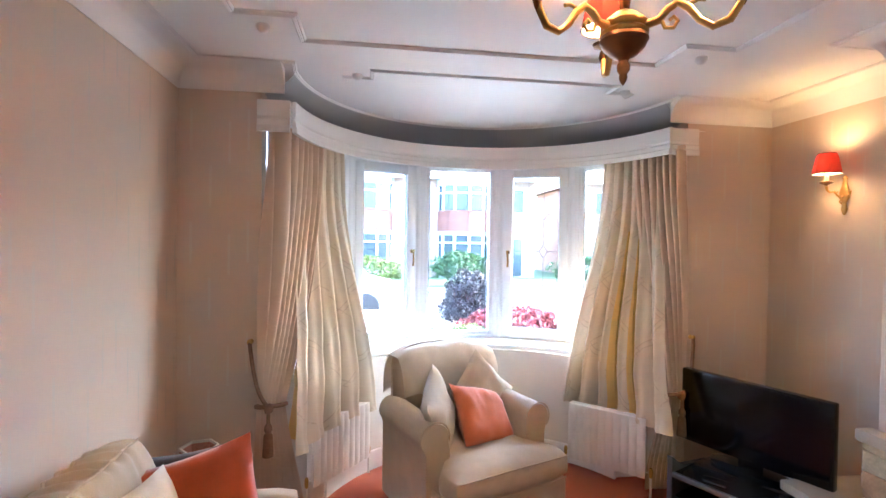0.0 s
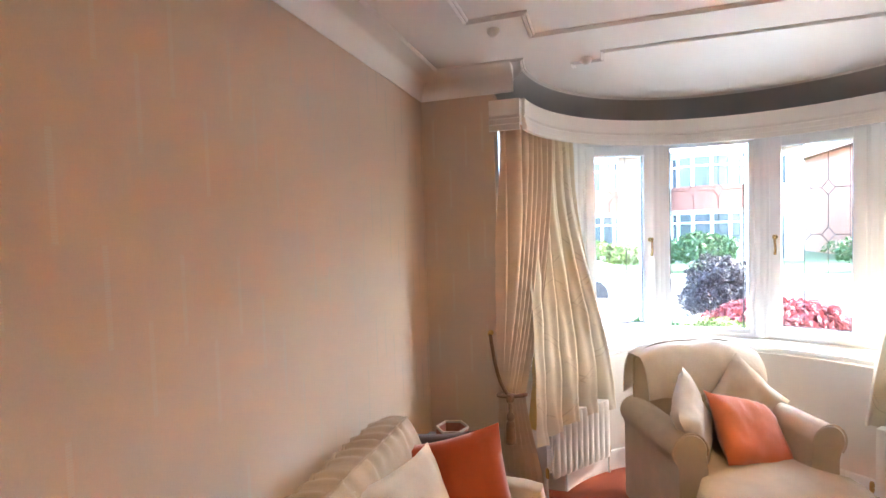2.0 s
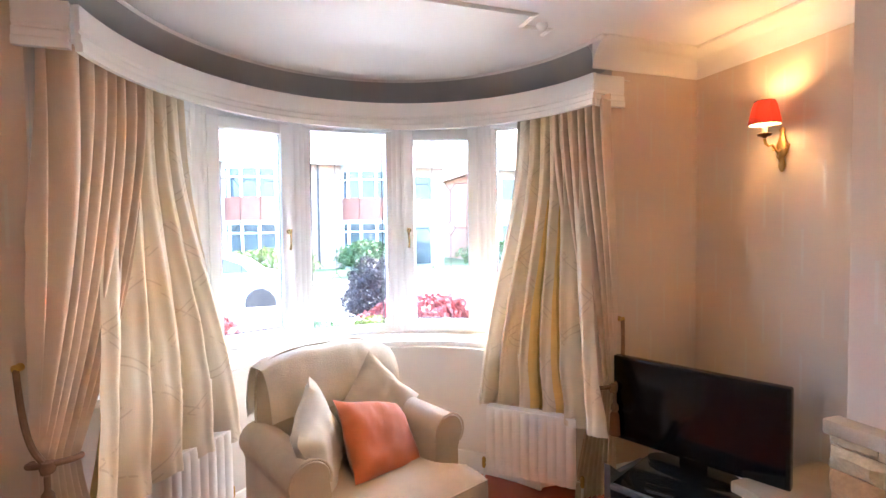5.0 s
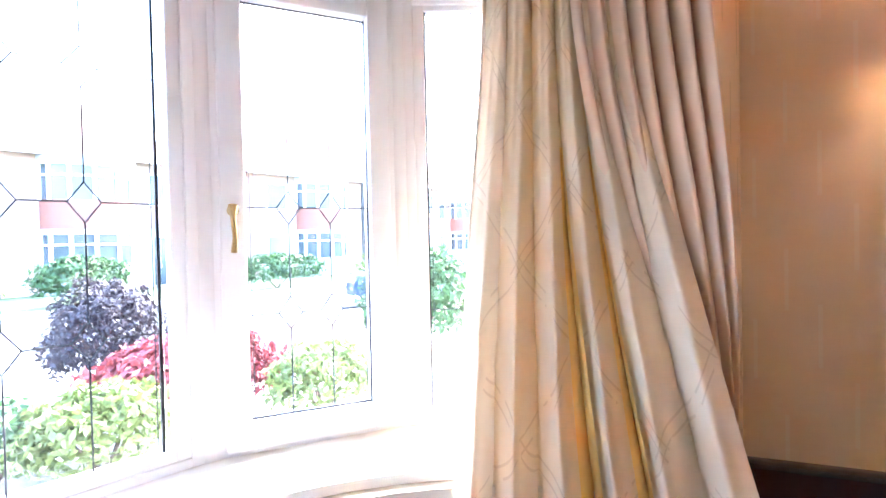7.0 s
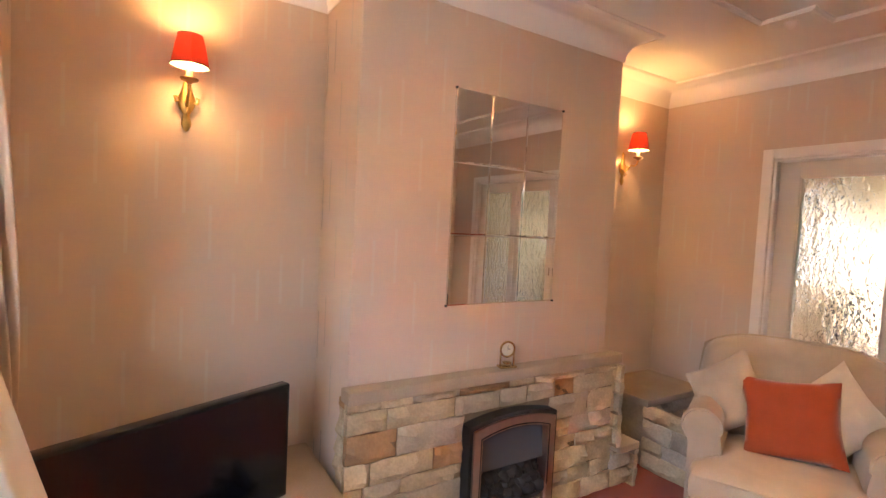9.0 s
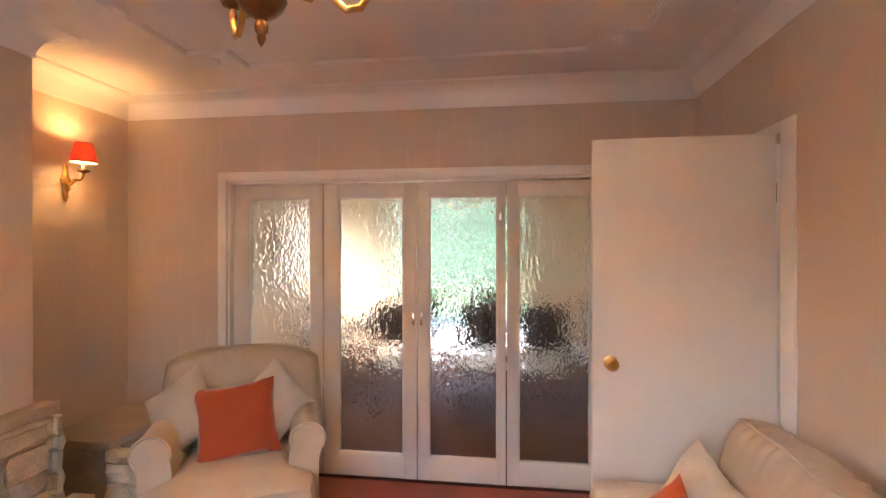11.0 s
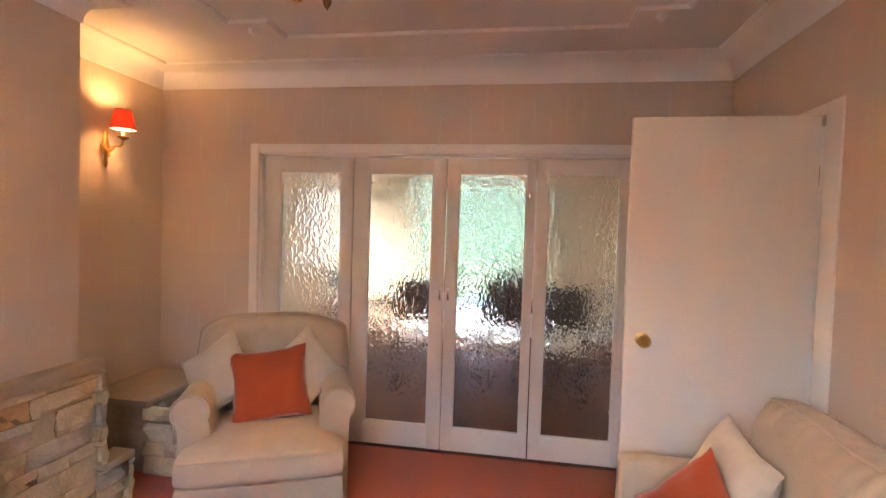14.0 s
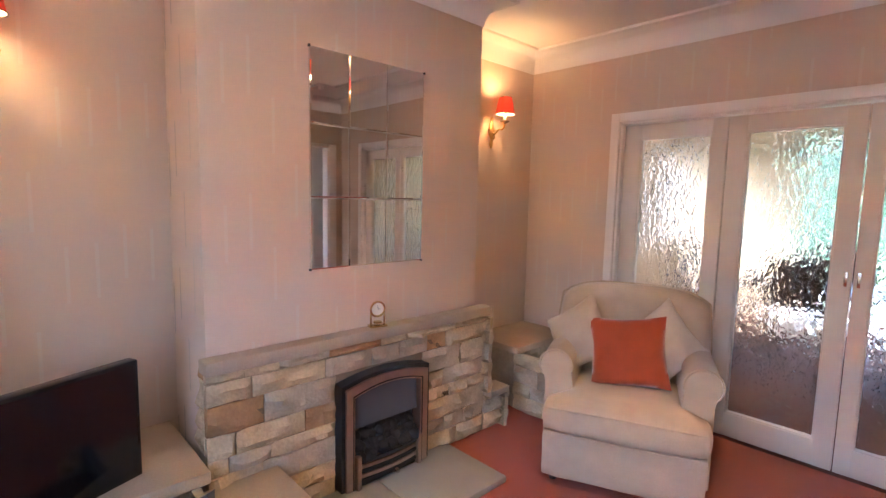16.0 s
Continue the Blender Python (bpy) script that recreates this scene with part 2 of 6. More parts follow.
LEAD = mat("lead_came", (0.06, 0.06, 0.065), rough=0.5, metal=0.6, var=0.1)
GLASS = glass("clear_glass", (0.98, 0.99, 0.98))
RIPPLE = rippled_glass()
SHADE = mat("red_silk_shade", (0.62, 0.055, 0.022), rough=0.7, var=0.08, scale=30, bump=0.2, bump_scale=200, trans=0.14)
SHADE_IN = mat("white_shade_lining", (0.85, 0.80, 0.70), rough=0.7, var=0.02, trans=0.12)
CANDLE = mat("ivory_candle_sleeve", (0.80, 0.72, 0.55), rough=0.4, var=0.05, trans=0.2)
BULB = emitter("lit_bulb", (1.0, 0.72, 0.38), 1.3)
DARK_WOOD = mat("dark_wood", (0.05, 0.026, 0.016), rough=0.35, var=0.3, scale=5, stretch=(1, 1, 8), bump=0.1)
BOX_RED = mat("patterned_tissue_box", (0.42, 0.17, 0.11), rough=0.6, var=0.25, scale=60)
WOOD_FLOOR = mat("brown_patterned_carpet", (0.14, 0.06, 0.035), rough=0.9, var=0.6, scale=13, bump=0.5, bump_scale=300, fine=0.2)
YELLOW_WALL = mat("warm_cream_wall", (0.66, 0.53, 0.37), rough=0.7, var=0.04, scale=2)

# ---- mesh helpers ----


def make(name, bm, material, angle=40):
    me = bpy.data.meshes.new(name)
    bmesh.ops.recalc_face_normals(bm, faces=bm.faces)
    bm.to_mesh(me)
    bm.free()
    me.materials.append(material)
    me.polygons.foreach_set("use_smooth", [True] * len(me.polygons))
    me.set_sharp_from_angle(angle=radians(angle))
    return new(name, me)


def part(name, bm, material, parent, label="", m=None, angle=40):
    ob = make(name, bm, material, angle)
    ob.parent = parent
    if m is not None:
        ob.matrix_basis = m
    if label:
        tagged(ob, label)
    return ob


def thing(name, label, category, m=None, group="", kind=""):
    ob = new(name)
    ob.empty_display_size = 0.1
    if m is not None:
        ob.matrix_basis = m
    return tagged(ob, label, category, group, kind)


def structure(name, bm, material, label, category, angle=40):
    return tagged(make(name, bm, material, angle), label, category, "", "structure")


def box(x0, x1, y0, y1, z0, z1, r=0.0, seg=2, bm=None):
    b = bmesh.new()
    bmesh.ops.create_cube(b, size=1, matrix=Matrix.Translation(((x0 + x1) / 2, (y0 + y1) / 2, (z0 + z1) / 2)) @ Matrix.Diagonal((x1 - x0, y1 - y0, z1 - z0, 1)))
    if r:
        bmesh.ops.bevel(b, geom=b.edges[:], offset=r, segments=seg, affect="EDGES", profile=0.5)
    return join(bm, b)


def join(bm, b):
    if bm is None:
        return b
    me = bpy.data.meshes.new("tmp")
    b.to_mesh(me)
    b.free()
    bm.from_mesh(me)
    bpy.data.meshes.remove(me)
    return bm


def moved(bm, m):
    bm.transform(m)
    return bm


def prism(poly, z0, z1, bm=None):
    b = bmesh.new()
    lo = [b.verts.new((x, y, z0)) for x, y in poly]
    hi = [b.verts.new((x, y, z1)) for x, y in poly]
    n = len(poly)
    for i in range(n):
        b.faces.new((lo[i], lo[(i + 1) % n], hi[(i + 1) % n], hi[i]))
    b.faces.new(hi)
    b.faces.new(lo[::-1])
    return join(bm, b)


def sweep(path, profile, closed=False, bm=None, cap=True):
    """A profile of (outwards, up) carried along a level path; outwards is to the path's right."""
    b = bmesh.new()
    P = [Vector(p) for p in path]
    n = len(P)
    rings = []
    for i, p in enumerate(P):
        a = P[(i - 1) % n] if closed or i else None
        c = P[(i + 1) % n] if closed or i < n - 1 else None
        d1 = (p - a).normalized() if a is not None else None
        d2 = (c - p).normalized() if c is not None else None
        d1, d2 = d1 or d2, d2 or d1
        n1, n2 = Vector((d1.y, -d1.x, 0)), Vector((d2.y, -d2.x, 0))
        mid = (n1 + n2).normalized()
        k = 1 / max(0.3, mid.dot(n1))
        rings.append([b.verts.new(p + mid * (u * k) + Vector((0, 0, v))) for u, v in profile])
    m = len(profile)
    for i in range(n if closed else n - 1):
        r, s = rings[i], rings[(i + 1) % n]
        for j in range(m):
            b.faces.new((r[j], s[j], s[(j + 1) % m], r[(j + 1) % m]))
    if cap and not closed:
        b.faces.new(rings[0])
        b.faces.new(rings[-1][::-1])
    return join(bm, b)


def tube(path, radius, n=8, bm=None):
    """A round rod along a path; radius a number or one for each point."""
    b = bmesh.new()
    P = [Vector(p) for p in path]
    R = radius if isinstance(radius, (list, tuple)) else [radius] * len(P)
    up = Vector((0, 0, 1))
    d0 = (P[1] - P[0]).normalized()
    side = d0.cross(up) if abs(d0.z) < 0.95 else d0.cross(Vector((1, 0, 0)))
    side.normalize()
    rings = []
    for i, p in enumerate(P):
        d = (P[min(i + 1, len(P) - 1)] - P[max(i - 1, 0)]).normalized()
        side = (side - d * side.dot(d)).normalized()
        o = d.cross(side)
        rings.append([b.verts.new(p + (side * math.cos(2 * math.pi * k / n) + o * math.sin(2 * math.pi * k / n)) * R[i]) for k in range(n)])
    for r, s in zip(rings, rings[1:]):
        for k in range(n):
            b.faces.new((r[k], r[(k + 1) % n], s[(k + 1) % n], s[k]))
    b.faces.new(rings[0][::-1])
    b.faces.new(rings[-1])
    return join(bm, b)


def lathe(profile, n=20, at=(0, 0, 0), bm=None, cap=True):
    """A profile of (radius, height) turned about an upright axis."""
    b = bmesh.new()
    rings = [[b.verts.new((at[0] + max(r, 1e-4) * math.cos(2 * math.pi * k / n), at[1] + max(r, 1e-4) * math.sin(2 * math.pi * k / n), at[2] + z)) for k in range(n)] for r, z in profile]
    for r, s in zip(rings, rings[1:]):
        for k in range(n):
            b.faces.new((r[k], r[(k + 1) % n], s[(k + 1) % n], s[k]))
    if cap:
        b.faces.new(rings[0][::-1])
        b.faces.new(rings[-1])
    return join(bm, b)


def sheet(fn, nu, nv, thick=0.0, bm=None):
    """A surface fn(u, v), u and v from 0 to 1, with a thickness."""
    b = bmesh.new()
    V = [[b.verts.new(fn(i / nu, j / nv)) for j in range(nv + 1)] for i in range(nu + 1)]
    for i in range(nu):
        for j in range(nv):
            b.faces.new((V[i][j], V[i + 1][j], V[i + 1][j + 1], V[i][j + 1]))
    if thick:
        bmesh.ops.recalc_face_normals(b, faces=b.faces)
        bmesh.ops.solidify(b, geom=b.faces[:], thickness=thick)
    return join(bm, b)


def arc(cx, cy, r, a0, a1, n, z=0.0):
    return [(cx + r * math.cos(radians(a0 + (a1 - a0) * i / n)), cy + r * math.sin(radians(a0 + (a1 - a0) * i / n)), z) for i in range(n + 1)]


def puffy(bm, amount, scale, seed):
    """Uneven, slumped cloth: pushes the points about by smooth noise."""
    bm.normal_update()
    for v in bm.verts:
        v.co += v.normal * amount * noise.noise(v.co * scale + Vector((seed, seed * 1.7, seed * 0.3)))
    return bm


def cushion_bm(w, h, t, seed, n=16, corner=0.09):
    """A scatter cushion in the x-z plane, w by h, t thick in the middle, with pulled corners and slack creases."""
    b = bmesh.new()
    rows = {}
    for side in (-1, 1):
        for i in range(n + 1):
            for j in range(n + 1):
                edge = i in (0, n) or j in (0, n)
                if edge and side == 1:
                    rows[side, i, j] = rows[-1, i, j]
                    continue
                u, v = 2 * i / n - 1, 2 * j / n - 1
                k = 1 - corner * (1 - u * u * v * v) * (abs(u * v) < 1) * max(abs(u), abs(v)) ** 4
                puff = ((1 - u ** 4) * (1 - v ** 4)) ** 0.55
                q = Vector((u * k * w / 2, side * t / 2 * puff, v * k * h / 2))
                q.y += 0.02 * noise.noise(Vector((u * 1.6, v * 1.6, seed))) + side * puff * 0.012 * noise.noise(Vector((u * 5, v * 2.5, seed + side * 4)))
                rows[side, i, j] = b.verts.new(q)
    for side in (-1, 1):
        for i in range(n):
            for j in range(n):
                f = [rows[side, i, j], rows[side, i + 1, j], rows[side, i + 1, j + 1], rows[side, i, j + 1]]
                b.faces.new(f if side == -1 else f[::-1])
    return b


def cushion(name, label, w, h, t, material, m, seed, piping=None):
    c = thing(name, label, "cushion", m)
    part("cover", cushion_bm(w, h, t, seed), material, c, angle=60)
    return c


# ---- the room's shell ----
W, D, H = 3.755, 3.58, 2.555          # width, depth to the bay's wall, ceiling
DE = 3.74                             # depth at the east end of the bay
CB_X, CB_S, CB_N = 3.32, 1.075, 2.62  # chimney breast
BX, BY = 1.80, 3.45                  # centre of the bay's curve
T = 0.12

structure("floor", box(-0.2, W + 0.2, -0.02, 4.9, -0.1, 0.0), CARPET, "terracotta red fitted carpet", "floor")
structure("ceiling", box(-0.2, W + 0.2, -0.2, 5.0, H, H + 0.1), WHITE_CEIL, "off-white painted ceiling", "ceiling")

# west wall with the hall doorway
b = box(-T, 0, 0.94, D + 0.3, 0, H)
box(-T, 0, -0.2, 0.18, 0, H, bm=b)
box(-T, 0, 0.18, 0.94, 2.0, H, bm=b)
structure("wall_west", b, WALLPAPER, "cream wallpaper with satin upright strokes", "wall")
# east wall and chimney breast
structure("wall_east", box(W, W + T, -0.2, D + 0.3, 0, H), WALLPAPER, "cream wallpaper with satin upright strokes", "wall")
structure("chimney_breast", box(CB_X, W - 0.002, CB_S, CB_N, 0, H, r=0.008), WALLPAPER, "papered chimney breast above the stone fireplace", "wall")
# south wall with the wide opening of the folding doors
OX0, OX1, OZ = 0.46, 3.0, 1.975
b = box(-T, OX0, -T, 0, 0, H)
box(OX1, W + T, -T, 0, 0, H, bm=b)
box(OX0, OX1, -T, 0, OZ, H, bm=b)
structure("wall_south", b, WALLPAPER, "cream wallpaper around the folding doors", "wall")
# north wall, open to the bay
b = box(-T, 0.44, D, D + T, 0, H)
box(3.13, W + T, DE, DE + T, 0, H, bm=b)
structure("wall_north", b, WALLPAPER, "cream papered wall either side of the bay", "wall")
b = bmesh.new()
low = [(0.40, 3.80, 0), (0.76, 3.80, 0)] + arc(1.76, 3.33, 1.09, 154, 28, 28) + [(2.74, 3.86, 0), (3.16, 3.86, 0)]
out = [(3.3, 3.88, 0), (3.2, 4.05, 0), (2.72, 4.6, 0), (2.1, 4.86, 0), (1.42, 4.86, 0), (0.8, 4.6, 0), (0.32, 4.05, 0), (0.25, 3.82, 0)]
prism([(x, y) for x, y, _ in low] + [(x, y) for x, y, _ in out], 0, 0.775, b)
structure("bay_wall", b, PLASTER, "pale painted wall under the bay window", "wall")
b = prism([(0.42, D + T), (0.36, 4.05), (0.22, 4.05), (0.22, D + T)], 0.807, 2.4)
prism([(3.15, DE + T), (3.35, DE + T), (3.35, 4.05), (3.16, 4.05)], 0.807, 2.4, b)
structure("bay_return", b, PLASTER, "pale painted side of the bay", "wall")
b = prism([(0.25, 3.5), (3.3, 3.5), (3.3, 4.1), (2.75, 4.68), (2.12, 4.92), (1.4, 4.92), (0.78, 4.68), (0.25, 4.1)], 2.6, 2.7)
structure("bay_roof", b, WHITE_CEIL, "flat roof over the bay", "roof")
sill = arc(1.76, 3.33, 1.13, 154, 28, 28)
b = prism([(x, y) for x, y, _ in sill] + [(x * 0.97 + 0.05, y - 0.02) for x, y, _ in out], 0.777, 0.805)
bmesh.ops.bevel(b, geom=[e for e in b.edges if e.calc_length() < 0.2 and abs(e.verts[0].co.z - e.verts[1].co.z) < 0.001], offset=0.006, segments=2, affect="EDGES")
structure("window_sill", b, GLOSS_WHITE, "white painted curved window board", "window sill")

# coving all round, stepping about the chimney breast
prof = [(0.0, H - 0.14), (-0.006, H - 0.14)]
for i in range(9):
    a = math.pi / 2 * i / 8
    prof.append((-0.006 - 0.124 * (1 - math.cos(a)), H - 0.134 + 0.124 * math.sin(a)))
prof += [(-0.138, H - 0.004), (-0.138, H), (0.0, H)]
path = [(0.56, D, 0), (0, D, 0), (0, 0, 0), (W, 0, 0), (W, CB_S, 0), (CB_X, CB_S, 0), (CB_X, CB_N, 0), (W, CB_N, 0), (W, DE, 0), (3.0, DE, 0)]
structure("coving", sweep(path, prof), COVE_PAINT, "deep white plaster coving", "coving")
# cove that follows the bay behind the pelmet, its shade put into the colour
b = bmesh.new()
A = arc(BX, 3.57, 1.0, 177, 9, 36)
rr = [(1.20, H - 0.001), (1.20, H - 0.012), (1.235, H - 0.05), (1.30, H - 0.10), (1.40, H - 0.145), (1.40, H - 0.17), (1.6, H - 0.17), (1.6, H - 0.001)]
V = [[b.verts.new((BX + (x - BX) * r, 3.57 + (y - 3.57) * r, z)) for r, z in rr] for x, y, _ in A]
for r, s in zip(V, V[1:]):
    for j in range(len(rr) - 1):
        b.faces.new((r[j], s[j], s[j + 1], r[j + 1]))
structure("bay_coving", b, BAY_COVE_SHADE, "plaster cove round the bay above the pelmet", "coving")

# raised plaster mouldings on the ceiling
ridge = [(-0.016, 0.0), (-0.016, -0.006), (-0.010, -0.012), (-0.004, -0.008), (0.0, -0.014), (0.004, -0.008), (0.010, -0.012), (0.016, -0.006), (0.016, 0.0)]


def moulding(pts, closed=False, k=1.0):
    b = sweep([(x, y, H) for x, y in pts], [(u * k, v * k) for u, v in ridge], closed)
    return structure("ceiling_moulding", b, COVE_PAINT, "raised white plaster moulding on the ceiling", "moulding", 25)


moulding([(0.465, 0.69), (0.695, 0.69), (0.695, 0.50), (2.565, 0.50), (2.565, 0.72), (2.79, 0.72), (2.79, 2.89), (2.53, 2.89), (2.53, 3.15), (0.72, 3.15), (0.72, 2.89), (0.465, 2.89)], True)
moulding([(0.885, 3.72), (0.885, 3.645), (1.045, 3.645), (1.045, 3.51), (2.51, 3.51), (2.51, 3.645), (2.67, 3.645), (2.67, 3.72)], k=0.8)
rim = [(0.135, 0.135), (W - 0.135, 0.135), (W - 0.135, CB_S - 0.135), (CB_X - 0.135, CB_S - 0.135), (CB_X - 0.135, CB_N + 0.135), (W - 0.135, CB_N + 0.135), (W - 0.135, DE - 0.12), (2.985, DE - 0.12)]
rim += [(BX + 1.19 * math.cos(radians(a)), 3.57 + 1.19 * math.sin(radians(a))) for a in range(6, 180, 4)] + [(0.625, D - 0.12), (0.135, D - 0.12)]
moulding(rim, True, 0.8)
boss = None
for x, y in ((0.563, 3.02), (0.571, 0.60), (2.70, 0.61), (2.70, 3.02), (0.96, 3.60), (2.60, 3.60)):
    if boss is None:
        boss = tagged(make("ceiling_boss", lathe([(0.028, 0), (0.03, -0.012), (0.022, -0.026), (0.012, -0.034), (0.0, -0.035)], 14), COVE_PAINT), "small round white plaster boss", "boss", "ceiling bosses", "structure")
        boss.matrix_basis = pose(x, y, H)
    else:
        copy_thing(boss, pose(x, y, H))

# pelmet
pel = thing("pelmet", "white panelled curved pelmet board over the bay curtains", "pelmet")
pr = [(0.0, 0.0), (0.026, 0.0), (0.026, 0.03), (0.020, 0.036), (0.020, 0.062), (0.012, 0.070), (0.014, 0.078), (0.018, 0.084), (0.018, 0.173), (0.0, 0.173)]
front = [(BX + 1.20 * math.cos(radians(a)), BY + 1.20 * math.sin(radians(a)), 2.197) for a in np.linspace(174.5, 11, 60)]
part("curved_board", sweep(front, pr), GLOSS_WHITE, pel, angle=25)
for x0, x1, y_ in ((0.42, 0.596, 3.562), (2.99, 3.18, 3.712)):
    part("end_board", sweep([(x0, y_, 2.197), (x1, y_, 2.197)], pr), GLOSS_WHITE, pel, angle=25)
b = sweep([(x, y, 2.364) for x, y, _ in front], [(-0.34, 0.0), (0.0, 0.0), (0.0, 0.004), (-0.34, 0.004)])
part("top_board", b, GLOSS_WHITE, pel)

# baseboards
for nm, p in (("baseboard", [(0, 1.039, 0), (0, D, 0), (0.5, D, 0)][::-1]), ("baseboard", [(0.0, 0.0, 0), (0.37, 0, 0)]), ("baseboard", [(3.07, 0, 0), (W, 0, 0)]), ("baseboard", [(W, 3.01, 0), (W, DE, 0), (3.13, DE, 0)])):
    structure(nm, sweep(p, [(0, 0), (-0.016, 0), (-0.016, 0.10), (-0.010, 0.12), (0, 0.125)][::-1]), GLOSS_WHITE, "white painted baseboard", "baseboard")
structure("baseboard", sweep(arc(1.76, 3.33, 1.088, 154, 28, 28), [(0, 0), (0.016, 0), (0.016, 0.11), (0.010, 0.125), (0, 0.13)]), GLOSS_WHITE, "white painted baseboard round the bay", "baseboard")

# ---- the bay window ----
CORN = [(0.39, 4.05), (0.867, 4.525), (1.422, 4.754), (2.115, 4.748), (2.672, 4.517), (3.14, 4.05)]
WZ0, WZ1 = 0.805, 2.26


def came_pattern(w, h, bm):
    """Lead cames: upright and level bars that meet in elongated diamonds."""
    cols = [w * 0.33, w * 0.67] if w > 0.3 else [w * 0.5]
    r = 0.0022
    rowz = [h * 0.25, h * 0.51, h * 0.76]
    a, bb = 0.035, 0.05
    for z in rowz:
        xs = [0] + [v for c in cols for v in (c - a, c + a)] + [w]
        for x0, x1 in zip(xs[::2], xs[1::2]):
            tube([(x0, 0, z), (x1, 0, z)], r, 5, bm)
        for c in cols:
            for s in (-1, 1):
                for q in (-1, 1):
                    tube([(c + s * a, 0, z), (c, 0, z + q * bb)], r, 5, bm)
    zs = [0] + [v for z in rowz for v in (z - bb, z + bb)] + [h]
    for c in cols:
        for z0, z1 in zip(zs[::2], zs[1::2]):
            tube([(c, 0, z0), (c, 0, z1)], r, 5, bm)
    for x in (0.012, w - 0.012):
        tube([(x, 0, 0), (x, 0, h)], r * 0.7, 5, bm)
    return bm


def ring(w0, w1, z0, z1, t, y0, y1, rad=0.006):
    """A rectangular frame of members t wide, in the x-z plane."""
    b = box(w0, w0 + t, y0, y1, z0, z1, rad)
    box(w1 - t, w1, y0, y1, z0, z1, rad, bm=b)
    box(w0 + t - 0.004, w1 - t + 0.004, y0 + 0.002, y1 - 0.002, z0, z0 + t, rad, bm=b)
    box(w0 + t - 0.004, w1 - t + 0.004, y0 + 0.002, y1 - 0.002, z1 - t, z1, rad, bm=b)
    return b


for i, (p, q) in enumerate(zip(CORN, CORN[1:])):
    L_ = math.dist(p, q)
    ang = math.degrees(math.atan2(q[1] - p[1], q[0] - p[0]))
    win = thing("window_%d" % (i + 1), "white frame window with leaded clear glass in the bay", "window", pose(p[0], p[1], 0, 0, 0, ang), kind="structure")
    part("window_frame", ring(0, L_, WZ0 - 0.03, WZ1, 0.055, -0.03, 0.06), UPVC, win)
    sash = i in (1, 3)
    e = 0.115 if sash else 0.095
    e1 = 0.12 if i == 2 else e
    if sash:
        part("sash", ring(0.045, L_ - 0.045, WZ0 + 0.012, WZ1 - 0.05, 0.07, -0.045, 0.045, 0.010), UPVC, win)
        z0, z1 = 0.90, 2.14
    else:
        part("bead", ring(0.05, L_ - 0.05, 0.82, WZ1 - 0.03, 0.042, -0.020, 0.03, 0.008), UPVC, win)
        z0, z1 = 0.855, 2.19
    pane = part("pane", box(e - 0.01, L_ - e1 + 0.01, 0.0, 0.004, z0 - 0.01, z1 + 0.01), GLASS, win)
    pane.visible_shadow = False
    part("gasket", ring(e - 0.004, L_ - e1 + 0.004, z0 - 0.004, z1 + 0.004, 0.007, -0.008, 0.002, 0), BLACK, win)
    part("lead_came", came_pattern(L_ - e - e1, z1 - z0, bmesh.new()), LEAD, win, m=pose(e, -0.002, z0))
    if sash:
        hx = L_ - 0.08 if i == 1 else 0.08
        h = part("handle", lathe([(0.012, 0), (0.017, 0.01), (0.016, 0.03), (0.009, 0.038)], 14), GOLD, win, "gilt window handle", m=pose(hx, -0.047, 1.52, 90))
        b = tube([(hx, -0.085, 1.535), (hx, -0.088, 1.50), (hx + 0.004, -0.082, 1.44), (hx, -0.08, 1.40)], [0.013, 0.008, 0.007, 0.009], 8)
        part("lever", b, GOLD, win, "gilt lever of the window handle")
# posts that cover the corners between the lights
for x, y in CORN[1:-1]:
    structure("window_post", lathe([(0.045, WZ0 - 0.03), (0.045, WZ1)], 10, (x, y + 0.005, 0)), UPVC, "white window post between two lights", "window post")
structure("window_head", sweep([(x, y, WZ1 - 0.01) for x, y in CORN], [(-0.09, 0), (0.03, 0), (0.03, 0.132), (-0.09, 0.132)]), UPVC, "white board over the bay window", "lintel")

# ---- folding glazed doors, south ----
b = bmesh.new()
box(OX1, OX1 + 0.062, -0.002, 0.022, 0, 2.035, 0.006, bm=b)
box(OX0 - 0.062, OX0, -0.002, 0.022, 0, 2.035, 0.006, bm=b)
box(OX0 + 0.001, OX1 - 0.001, -0.002, 0.022, OZ, 2.035, 0.006, bm=b)
box(OX1 - 0.016, OX1 + 0.001, -T, 0.0, 0, OZ, 0.003, bm=b)
box(OX0 - 0.001, OX0 + 0.016, -T, 0.0, 0, OZ, 0.003, bm=b)
box(OX0, OX1, -T, 0.0, OZ - 0.016, OZ + 0.001, 0.003, bm=b)
structure("trim", b, GLOSS_WHITE, "white painted architrave of the folding doors", "architrave")
LEAF = [(2.338, 2.982, 2.867, 2.423), (1.698, 2.334, 2.234, 1.786), (1.122, 1.694, 1.622, 1.175), (0.482, 1.118, 1.045, 0.60)]
